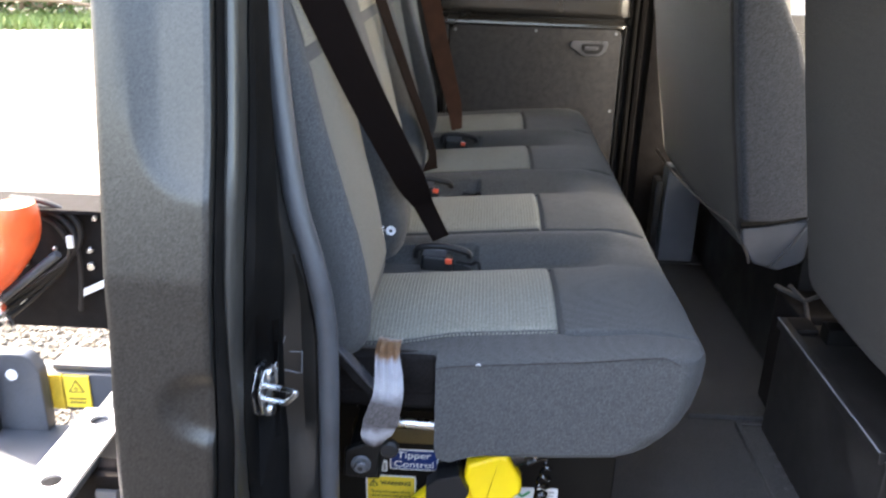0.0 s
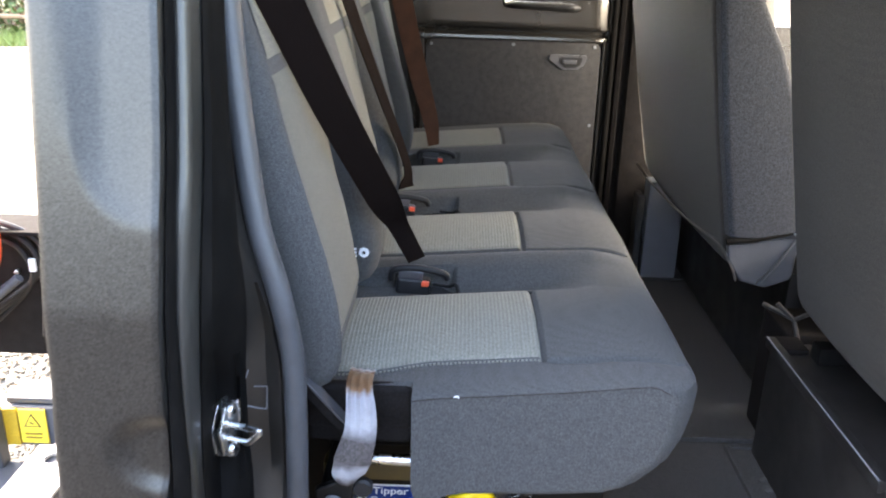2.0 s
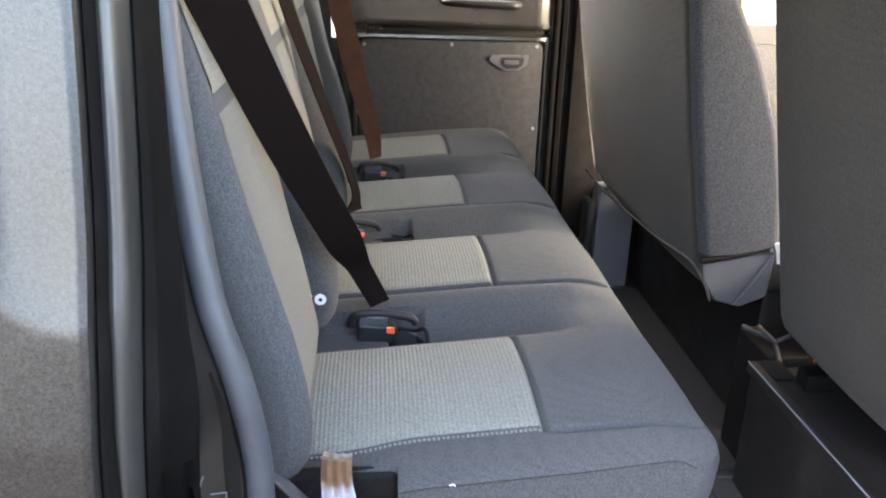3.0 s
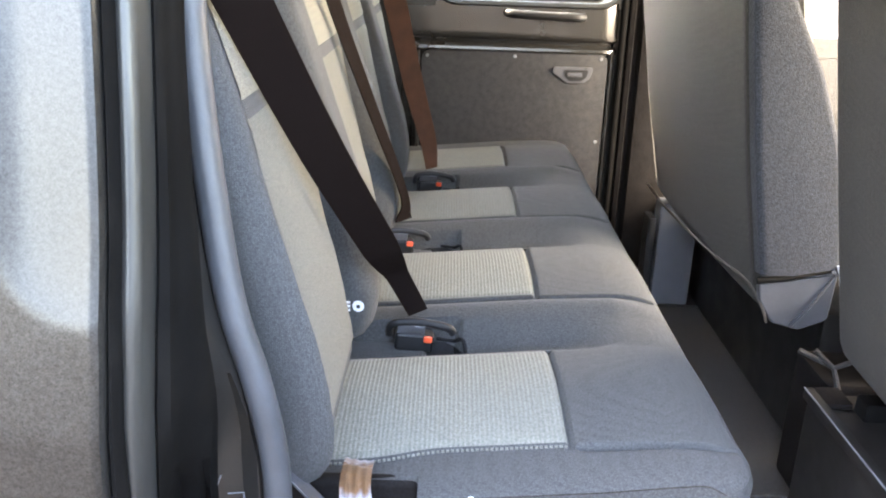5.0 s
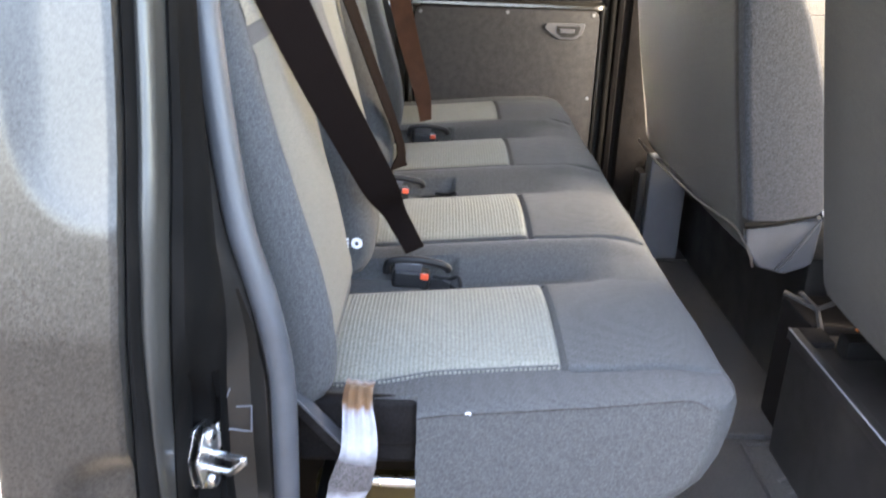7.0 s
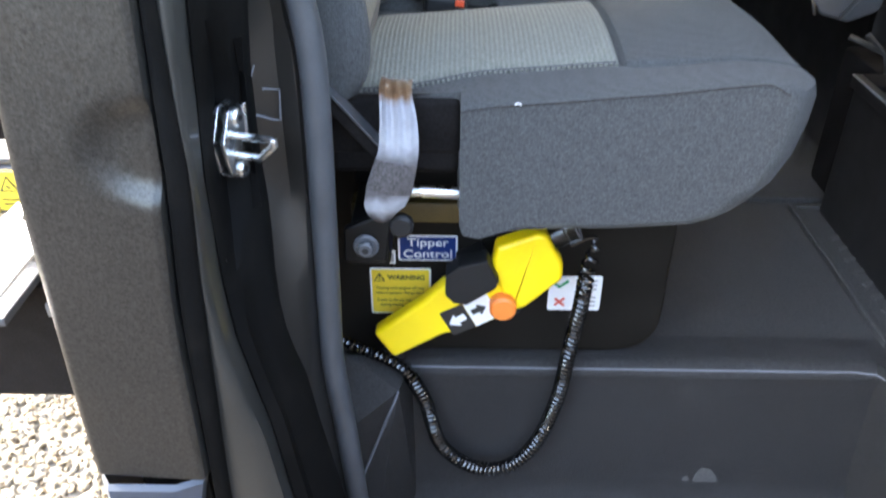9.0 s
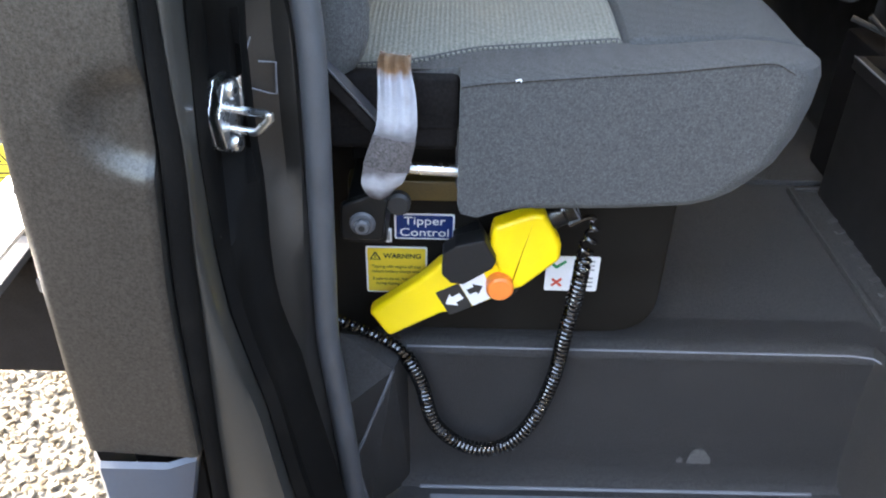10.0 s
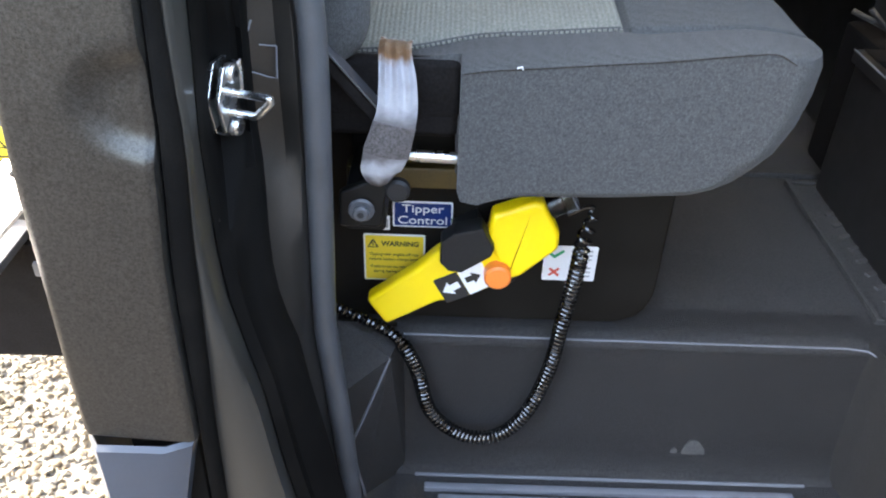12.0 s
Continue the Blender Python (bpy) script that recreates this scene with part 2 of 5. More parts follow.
def inset(outline, d):
    """A closed outline moved inwards by d."""
    n = len(outline)
    area = sum(outline[i][0] * outline[(i + 1) % n][1] - outline[(i + 1) % n][0] * outline[i][1] for i in range(n))
    out = []
    for i in range(n):
        p, a, b = Vector(outline[i][:2]), Vector(outline[i - 1][:2]), Vector(outline[(i + 1) % n][:2])
        t = ((b - p).normalized() + (p - a).normalized())
        t = t.normalized() if t.length > 1e-9 else Vector((1, 0))
        out.append(p + Vector((-t.y, t.x)) * (d if area > 0 else -d))
    return out


def prism(outline, depth, place, bevel=0.0, seg=3):
    """An outline in local x, y drawn out to local z = depth with rounded rims, at the pose place."""
    flat = [Vector(q[:2]) for q in outline]
    pts = [q for i, q in enumerate(flat) if (q - flat[i - 1]).length > 1e-5]
    layers = [(0.0, 0.0), (0.0, depth)]
    if bevel:
        arc = [math.pi / 2 * k / seg for k in range(seg + 1)]
        layers = [(bevel * (1 - math.sin(t)), bevel * (1 - math.cos(t))) for t in arc]
        layers += [(i, depth - z) for i, z in reversed(layers)]
    rows = []
    for i, z in layers:
        o = inset(pts, i) if i > 1e-7 else pts
        rows.append([place @ Vector((q.x, q.y, z)) for q in o])
    return loft(rows, closed=True, caps=True)


FACE_Y = Matrix(((1, 0, 0, 0), (0, 0, -1, 0), (0, 1, 0, 0), (0, 0, 0, 1)))  # local x, y, z to world x, z, -y


def on_y(x, y, z, turn=0.0):
    """A pose whose local x runs along world x, local y up, local z towards the near side."""
    return Matrix.Translation((x, y, z)) @ FACE_Y @ Matrix.Rotation(radians(turn), 4, "Z")


def loft(rows, closed=False, caps=False):
    bm = bmesh.new()
    vs = [[bm.verts.new(p) for p in r] for r in rows]
    n = len(rows[0])
    for a, b in zip(vs, vs[1:]):
        for i in range(n if closed else n - 1):
            j = (i + 1) % n
            bm.faces.new((a[i], a[j], b[j], b[i]))
    if caps:
        bm.faces.new(vs[0])
        bm.faces.new(vs[-1])
    return bm


def spline(points, steps=8):
    """A smooth curve through points."""
    p = [Vector(q) for q in points]
    p = [p[0] * 2 - p[1]] + p + [p[-1] * 2 - p[-2]]
    out = []
    for i in range(1, len(p) - 2):
        for k in range(steps):
            t = k / steps
            a, b, c, d = p[i - 1], p[i], p[i + 1], p[i + 2]
            out.append(0.5 * ((2 * b) + (c - a) * t + (2 * a - 5 * b + 4 * c - d) * t * t + (3 * b - a - 3 * c + d) * t ** 3))
    out.append(p[-2])
    return out


def tube(points, radius, sides=8, caps=True, squash=1.0):
    rows, up = [], Vector((0.13, 0.31, 0.94))
    pts = [Vector(p) for p in points]
    for i, p in enumerate(pts):
        d = (pts[min(i + 1, len(pts) - 1)] - pts[max(i - 1, 0)]).normalized()
        s = d.cross(up).normalized()
        u = s.cross(d).normalized()
        up = u
        r = radius(i / (len(pts) - 1)) if callable(radius) else radius
        rows.append([p + (s * math.cos(a) + u * math.sin(a) * squash) * r for a in [2 * math.pi * k / sides for k in range(sides)]])
    return loft(rows, closed=True, caps=caps)


def ribbon(points, widths, across, thick=0.0013):
    """A strap of some thickness along points; across gives the direction of its width at each point."""
    rows = []
    for i, p in enumerate(points):
        d = (points[min(i + 1, len(points) - 1)] - points[max(i - 1, 0)]).normalized()
        w = (across[i] - d * across[i].dot(d)).normalized()
        n = d.cross(w).normalized()
        h = widths[i] / 2 if hasattr(widths, "__len__") else widths / 2
        rows.append([p - w * h - n * thick, p + w * h - n * thick, p + w * (h + 0.0006), p + w * h + n * thick, p - w * h + n * thick, p - w * (h + 0.0006)])
    return loft(rows, closed=True, caps=True)


def cylinder(a, b, r, sides=20, bevel=0.0):
    a, b = Vector(a), Vector(b)
    d = (b - a).normalized()
    s = d.orthogonal().normalized()
    u = d.cross(s)
    L = (b - a).length
    prof = [(0, r - bevel), (bevel, r), (L - bevel, r), (L, r - bevel)] if bevel else [(0, r), (L, r)]
    rows = [[a + d * t + (s * math.cos(2 * math.pi * k / sides) + u * math.sin(2 * math.pi * k / sides)) * q for k in range(sides)] for t, q in prof]
    return loft(rows, closed=True, caps=True)


def merge(*bms):
    out = bmesh.new()
    for b in bms:
        me = bpy.data.meshes.new("temp")
        b.to_mesh(me)
        b.free()
        out.from_mesh(me)
        bpy.data.meshes.remove(me)
    return out


def lettering(text, size, place, material, parent, name="lettering", align="CENTER", bold=0.0, stretch=1.0):
    cu = bpy.data.curves.new("text", "FONT")
    cu.body, cu.size, cu.extrude, cu.offset = text, size, 0.0002, bold
    cu.align_x, cu.align_y = align, "CENTER"
    ob = bpy.data.objects.new("text", cu)
    scene.collection.objects.link(ob)
    dg = bpy.context.evaluated_depsgraph_get()
    dg.update()
    me = bpy.data.meshes.new_from_object(ob.evaluated_get(dg))
    bpy.data.objects.remove(ob)
    bpy.data.curves.remove(cu)
    me.transform(place @ Matrix.Diagonal((stretch, 1, 1, 1)))
    me.materials.clear()
    me.materials.append(material)
    o = new(name, me)
    attach(o, parent)
    return o


def at(table, v):
    """Reads a curve given as (value, result) pairs, smoothly."""
    xs = [a for a, _ in table]
    ys = [b for _, b in table]
    return float(np.interp(v, xs, ys))


def ease(a, b, v):
    t = min(1, max(0, (v - a) / (b - a)))
    return t * t * (3 - 2 * t)


# ---- ground and distance ----
def gravel_material():
    m = mat("gravel_ground", (0.3, 0.27, 0.22), rough=0.9, var=0.25, scale=2, fine=40, bump=0)
    nt = m.node_tree
    b = nt.nodes["Principled BSDF"]
    tc = next(n for n in nt.nodes if n.type == "TEX_COORD")
    v = nt.nodes.new("ShaderNodeTexVoronoi")
    v.inputs["Scale"].default_value = 38
    nt.links.new(tc.outputs["Object"], v.inputs["Vector"])
    mr = nt.nodes.new("ShaderNodeMapRange")
    mr.inputs["From Max"].default_value = 0.75
    mr.inputs["To Min"].default_value = 1.1
    mr.inputs["To Max"].default_value = 0.5
    nt.links.new(v.outputs["Distance"], mr.inputs["Value"])
    link = b.inputs["Base Color"].links[0].from_socket
    mx = nt.nodes.new("ShaderNodeMix")
    mx.data_type, mx.blend_type = "RGBA", "MULTIPLY"
    mx.inputs["Factor"].default_value = 1
    # unseen near-side ground is made dark to cut light bounced into the doorway
    sep = nt.nodes.new("ShaderNodeSeparateXYZ")
    nt.links.new(tc.outputs["Object"], sep.inputs[0])
    n4 = nt.nodes.new("ShaderNodeTexNoise")
    n4.inputs["Scale"].default_value = 3
    n4.inputs["Detail"].default_value = 6
    nt.links.new(tc.outputs["Object"], n4.inputs["Vector"])
    ad = nt.nodes.new("ShaderNodeMath")
    ad.operation = "ADD"
    nt.links.new(sep.outputs["Y"], ad.inputs[0])
    nt.links.new(n4.outputs["Fac"], ad.inputs[1])
    edge = nt.nodes.new("ShaderNodeMapRange")
    edge.inputs["From Min"].default_value = -0.1
    edge.inputs["From Max"].default_value = 0.15
    nt.links.new(ad.outputs[0], edge.inputs["Value"])
    dark = nt.nodes.new("ShaderNodeMix")
    dark.data_type = "RGBA"
    dark.inputs["A"].default_value = (0.02, 0.0175, 0.0155, 1)
    nt.links.new(edge.outputs["Result"], dark.inputs["Factor"])
    nt.links.new(link, dark.inputs["B"])
    nt.links.new(dark.outputs["Result"], mx.inputs["A"])
    nt.links.new(mr.outputs["Result"], mx.inputs["B"])
    nt.links.new(mx.outputs["Result"], b.inputs["Base Color"])
    bp = nt.nodes.new("ShaderNodeBump")
    bp.inputs["Strength"].default_value = 0.8
    bp.inputs["Distance"].default_value = 0.015
    bp.invert = True
    nt.links.new(v.outputs["Distance"], bp.inputs["Height"])
    nt.links.new(bp.outputs["Normal"], b.inputs["Normal"])
    return m


GRAVEL = gravel_material()
bm = bmesh.new()
bmesh.ops.create_grid(bm, x_segments=40, y_segments=40, size=300)
tagged(bm_object("ground", bm, GRAVEL), "pale beige gravel yard in sunshine", "ground", kind="structure")


def island_stone():
    m = mat("gravel_stone", (0.56, 0.5, 0.42), rough=0.85, var=0.2, scale=60, fine=300, bump=0.2)
    nt = m.node_tree
    b = nt.nodes["Principled BSDF"]
    g = nt.nodes.new("ShaderNodeNewGeometry")
    ramp = nt.nodes.new("ShaderNodeValToRGB")
    els = ramp.color_ramp.elements
    els[0].color, els[1].color = (0.07, 0.05, 0.03, 1), (0.2, 0.19, 0.168, 1)
    for p, c in ((0.25, (0.155, 0.13, 0.095, 1)), (0.5, (0.105, 0.096, 0.084, 1)), (0.75, (0.18, 0.16, 0.125, 1))):
        els.new(p).color = c
    nt.links.new(g.outputs["Random Per Island"], ramp.inputs["Fac"])
    nt.links.new(ramp.outputs["Color"], next(n for n in nt.nodes if n.type == "MIX").inputs["A"])
    return m


def gravel_stones(x0, x1, y0, y1, count, size):
    """Loose stones lying in several layers, as one mesh."""
    base = bmesh.new()
    bmesh.ops.create_icosphere(base, subdivisions=1, radius=1)
    bv = np.array([v.co for v in base.verts])
    bf = [[v.index for v in f.verts] for f in base.faces]
    base.free()
    rng = np.random.default_rng(7)
    verts, faces = [], []
    for i in range(count):
        s = size * rng.uniform(0.55, 1.35)
        q = bv * rng.uniform(0.75, 1.2, (len(bv), 1)) * np.array([1, rng.uniform(0.6, 1), rng.uniform(0.4, 0.75)]) * s
        r = np.array(Euler(rng.uniform(-0.6, 0.6, 3) + np.array([0, 0, rng.uniform(0, 6.28)])).to_matrix())
        q = q @ r.T + np.array([rng.uniform(x0, x1), rng.uniform(y0, y1), rng.uniform(-0.004, 0.012)])
        o = i * len(bv)
        verts.extend(q.tolist())
        faces.extend([[a + o for a in f] for f in bf])
    me = bpy.data.meshes.new("gravel")
    me.from_pydata(verts, [], faces)
    me.materials.append(island_stone())
    return tagged(new("gravel", me), "loose pale beige gravel stones on the yard", "gravel", kind="stuff")


gravel_stones(-2.4, -0.55, -0.15, 2.2, 24000, 0.0095)


def brush(x, y, r, h, seed):
    """A low wild shrub: bare stems and clumps of small leaves."""
    rng = random.Random(seed)
    ob = thing("shrub", (x, y, 0), "wild green shrub with bare brown twigs beyond the gravel", "shrub", "shrubs at the yard's edge")
    stems = bmesh.new()
    for i in range(26):
        a, l = rng.uniform(0, 6.28), rng.uniform(0.5, 1.0) * h
        top = Vector((x + math.cos(a) * r * rng.uniform(0.3, 1.1), y + math.sin(a) * r * rng.uniform(0.3, 1.1), l))
        p = spline([(x + rng.uniform(-.3, .3) * r, y + rng.uniform(-.3, .3) * r, 0), Vector((x, y, 0)).lerp(top, 0.5) + Vector((rng.uniform(-.2, .2), rng.uniform(-.2, .2), 0.1)), top], 5)
        t = tube(p, lambda k: 0.03 * (1 - k) + 0.006, 5)
        stems = merge(stems, t)
    part("stem", stems, TWIG, ob)
    verts, faces = [], []
    for i in range(1500):
        a, q = rng.uniform(0, 6.28), r * math.sqrt(rng.random()) * 1.15
        c = Vector((x + math.cos(a) * q, y + math.sin(a) * q, h * rng.uniform(0.05, 1) * (1.1 - 0.5 * q / r)))
        m = Euler((rng.uniform(-1, 1), rng.uniform(-1, 1), rng.uniform(0, 6))).to_matrix()
        s = rng.uniform(0.04, 0.1)
        o = len(verts)
        verts += [c + m @ Vector(v) * s for v in ((-1, 0, 0), (0, -0.5, 0.1), (1.2, 0, 0), (0, 0.5, 0.1))]
        faces.append((o, o + 1, o + 2, o + 3))
    me = bpy.data.meshes.new("foliage")
    me.from_pydata(verts, [], faces)
    me.materials.append(LEAF)
    attach(new("foliage", me), ob)
    ob.children[-1]["kind"] = "stuff"


for i, (x, y, r, h) in enumerate([(-8.3, 14.4, 1.3, 1.6), (-10.2, 13.8, 1.2, 1.5), (-6.5, 15.9, 1.3, 1.8), (-12.2, 13.6, 1.4, 1.8), (-4.6, 17.0, 1.4, 1.9), (-9.2, 15.9, 1.5, 2.1)]):
    brush(x, y, r, h, i)


def grass_verge():
    rng = random.Random(3)
    verts, faces = [], []
    for i in range(9000):
        k = rng.random()
        x = -12.5 + 9 * k + rng.uniform(-0.5, 0.5)
        y = 10.7 + 2.6 * k + rng.uniform(0, 3) * rng.random()
        h, a, w = rng.uniform(0.06, 0.22), rng.uniform(0, 6.28), rng.uniform(0.012, 0.03)
        o = len(verts)
        d = Vector((math.cos(a), math.sin(a), 0))
        verts += [Vector((x, y, 0)) - d * w, Vector((x, y, 0)) + d * w, Vector((x + rng.uniform(-.1, .1), y + rng.uniform(-.1, .1), h))]
        faces.append((o, o + 1, o + 2))
    me = bpy.data.meshes.new("grass")
    me.from_pydata(verts, [], faces)
    me.materials.append(GRASS)
    tagged(new("grass", me), "rough green grass along the gravel's edge", "grass", kind="stuff")


grass_verge()
ob = tagged(bm_object("fallen_branch", tube(spline([(-9.6, 12.0, 0.25), (-8.0, 12.6, 0.42), (-6.9, 13.0, 0.33), (-5.8, 13.4, 0.03)]), lambda k: 0.05 - 0.02 * k, 7), TWIG),
            "long pale fallen branch lying on the verge", "branch")

# added unseen boarded wall behind the viewer: cuts low sky light, darkens panel reflections
yard = thing("yard_wall", (0, -4.6, 0), "added unseen boarded wall that cuts low sky light", "wall", kind="structure")
WALL_BOARD = mat("dark_blocker_boards", (0.05, 0.045, 0.041), rough=0.8, var=0.35, scale=5, fine=90, bump=0.3)
board_mesh = None
for i in range(48):
    x = -9.6 + 0.4 * i
    if board_mesh is None:
        first = part("board", box(x, x + 0.392, -4.63, -4.6, 0, 1.7, 0.004, 1), WALL_BOARD, yard)
        board_mesh = first.data
    else:
        b2 = new("board", board_mesh)
        attach(b2, yard)
        b2.location.x += 0.4 * i
# added unseen shed, taller than the wall, to block more sky light
shed = thing("yard_shed", (4.2, -5.5, 0), "added unseen boarded shed that blocks sky light at the doorway", "shed", kind="structure")
part("shed_front", box(-1.2, 9.6, -4.59, -4.55, 0, 2.3, 0.01), WALL_BOARD, shed)
part("shed_side", box(-1.2, -1.15, -6.8, -4.592, 0, 2.3, 0.01), WALL_BOARD, shed)
part("shed_roof", box(-1.3, 9.7, -6.9, -4.45, 2.302, 2.4, 0.01), WALL_BOARD, shed)
part("rail", box(-9.6, 9.6, -4.72, -4.632, 0.4, 0.5), WALL_BOARD, yard)
part("rail", box(-9.6, 9.6, -4.72, -4.632, 1.3, 1.4), WALL_BOARD, yard)

# ---- cab shell: levels of the near rear door jamb ----
X_B = [(0.3, -0.438), (0.77, -0.423), (0.87, -0.42), (0.95, -0.418), (1.01, -0.415), (1.06, -0.41), (1.13, -0.404), (1.2, -0.402), (1.28, -0.399), (1.36, -0.395), (1.45, -0.3935), (2.0, -0.392)]      # edge of the outer skin
X_A = [(0.3, -0.548), (0.77, -0.542), (0.86, -0.54), (0.94, -0.536), (1.06, -0.531), (1.15, -0.525), (1.235, -0.52), (1.36, -0.518), (2.0, -0.516)]                   # rear corner of the cab
X_C = [(0.3, -0.30), (0.5, -0.325), (0.7, -0.352), (0.81, -0.363), (0.865, -0.373), (0.934, -0.384), (1.0, -0.387), (1.1, -0.387), (1.23, -0.379), (1.33, -0.373), (1.4, -0.37), (1.57, -0.37), (2.0, -0.368)]   # end of the jamb's edge strip
X_K = [(0.3, -0.25), (0.5, -0.29), (0.76, -0.33), (0.825, -0.338), (0.878, -0.352), (0.947, -0.36), (1.02, -0.364), (1.07, -0.367), (1.18, -0.365), (1.286, -0.354), (1.38, -0.357), (1.47, -0.364), (1.57, -0.367), (2.0, -0.366)]   # inner line of the black door seal
X_S = [(0.3, -0.29), (0.6, -0.305), (0.8, -0.318), (1.1, -0.31), (1.2, -0.312), (1.27, -0.328), (1.34, -0.348), (1.45, -0.364), (1.6, -0.378), (2.0, -0.385)]
SKIN_Y, BULB_Y = -0.29, -0.115
GAP = [(0.3, 0.012), (0.8, 0.0135), (0.97, 0.018), (1.1, 0.017), (1.25, 0.009), (1.4, 0.006), (2.0, 0.006)]


def tum(z):
    """How far the cab's side leans inwards with height."""
    return 0.17 * max(0.0, z - 1.3) + 0.04 * max(0.0, min(z, 1.3) - 1.15) + (0.03 * (1.1 - z) if z < 1.1 else 0.0)


STRIP = mat("grey_strip_paint", (0.053, 0.0525, 0.049), rough=0.46, metal=0.6, var=0.12, scale=8, fine=1200, bump=0.05, dist=0.0003, coat=0.3)
cab = thing("cab_shell", (-0.45, -0.29, 0.3), "dark grey metallic painted crew cab body with open rear doorway", "vehicle body", kind="structure")


def skin_dent(x, z):
    """Depth of the pressings in the outer skin: a long upright one above, a round one below the striker's height."""
    u = at(X_B, z) - x
    d = 0.0
    foot = 1.384 + 0.075 * (1 - math.sqrt(max(0, 1 - (min(0.068, max(0, u - 0.012)) / 0.068) ** 2)))
    d += 0.014 * (1 - math.exp(-max(0, z - foot) / 0.07)) * (1 - ease(0.05, 0.1, u))
    q = math.hypot((u - 0.0) / 0.064, (z - 1.15) / 0.047)
    d += 0.011 * (1 - ease(0.5, 1.08, q))
    return d


def jamb_pocket(z):
    """How much deeper the jamb lies where the striker sits."""
    return 0.042 * ease(0.9, 1.05, z) * (1 - ease(1.2, 1.36, z))


def striker_pocket(z):
    """The flat hollow in the seal's line behind the striker plate."""
    return 0.04 * ease(0.97, 1.06, z) * (1 - ease(1.165, 1.25, z))


def edge_lean(z):
    """The lean of the skin's edge, pressing included."""
    return tum(z) + skin_dent(at(X_B, z), z) * ease(1.25, 1.36, z)


zs = np.linspace(0.786, 1.98, 190)
rows = []
for z in zs:
    xa, xb = at(X_A, z), at(X_B, z)
    row = [(xa + 0.02, 0.3, z), (xa + 0.008, -0.2 + tum(z), z), (xa + 0.0055, -0.279 + tum(z), z), (xa + 0.0068, -0.2822 + tum(z), z), (xa + 0.01, -0.2838 + tum(z), z)]
    for k in range(1, 31):
        x = xa + 0.01 + (xb - xa - 0.016) * k / 30
        row.append((x, SKIN_Y + tum(z) + 0.006 * (1 - k / 30) + skin_dent(x, z), z))
    q = tum(z) + skin_dent(xb, z)
    row += [(xb - 0.002, SKIN_Y + 0.002 + q, z), (xb, SKIN_Y + 0.008 + q, z), (xb, SKIN_Y + 0.03 + q, z)]
    rows.append(row)
part("rear_corner_panel", loft(rows), PAINT, cab, "dark grey metallic corner panel with pressed recesses")

# lower sill cover below the corner panel
rows = []
for z in (0.30, 0.34, 0.6, 0.76, 0.774, 0.779):
    i = 0.005 if z > 0.777 else 0.0
    xa, xb = at(X_A, 0.79) + 0.007, at(X_B, 0.79) - (0.79 - z) * 0.22
    rows.append([(xa, 0.2, z), (xa, -0.27 + i, z), (xa + 0.012, -0.286 + i, z), (xb - 0.03, -0.286 + i, z), (xb - 0.004, -0.274 + i, z), (xb, -0.23, z)])
part("sill_cover", loft(rows), SILL_PLASTIC, cab, "blue-grey plastic sill cover")

part("lower_gap_seal", box(-0.5, -0.4295, -0.258, -0.245, 0.3, 0.792, 0.003), RUBBER, cab, "black rubber behind the sill cover")

# jamb: a glossy rounded strip behind the skin's edge, then the inner sheet
rows, inner = [], []
for z in np.linspace(0.30, 1.98, 70):
    xb, xc, xs, q = at(X_B, z), at(X_C, z), at(X_S, z), edge_lean(z)
    up = ease(1.15, 1.35, z)
    ws = at(GAP, z)
    w = max(0.006, xc - xb - ws - 0.002)
    row = [(xb - 0.004, SKIN_Y + 0.024 + q, z), (xb + ws - 0.008, SKIN_Y + 0.046 + q, z)]
    for k in range(9):
        f = k / 8
        row.append((xb + ws - 0.002 + w * f, -0.264 - 0.003 * math.sin(math.pi * f) + 0.007 * f ** 4 + q, z))
    row.append((xc - 0.001, -0.205 + q - 0.75 * striker_pocket(z), z))
    rows.append(row)
    i2 = tum(z) + (q - tum(z)) * 0.6
    xk = max(at(X_K, z), xc - 0.002)
    xm = min(xk * 0.5 + xs * 0.5 - 0.006, xs - 0.017)
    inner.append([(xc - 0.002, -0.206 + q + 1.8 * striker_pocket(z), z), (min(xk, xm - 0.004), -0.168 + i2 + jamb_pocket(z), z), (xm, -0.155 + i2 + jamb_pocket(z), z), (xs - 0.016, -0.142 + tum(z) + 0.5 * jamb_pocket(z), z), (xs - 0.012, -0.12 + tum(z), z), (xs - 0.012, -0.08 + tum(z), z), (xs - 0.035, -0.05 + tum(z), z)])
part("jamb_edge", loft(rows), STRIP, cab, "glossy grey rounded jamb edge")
part("door_jamb", loft(inner), JAMB, cab, "door jamb in body paint, darkened for shade")

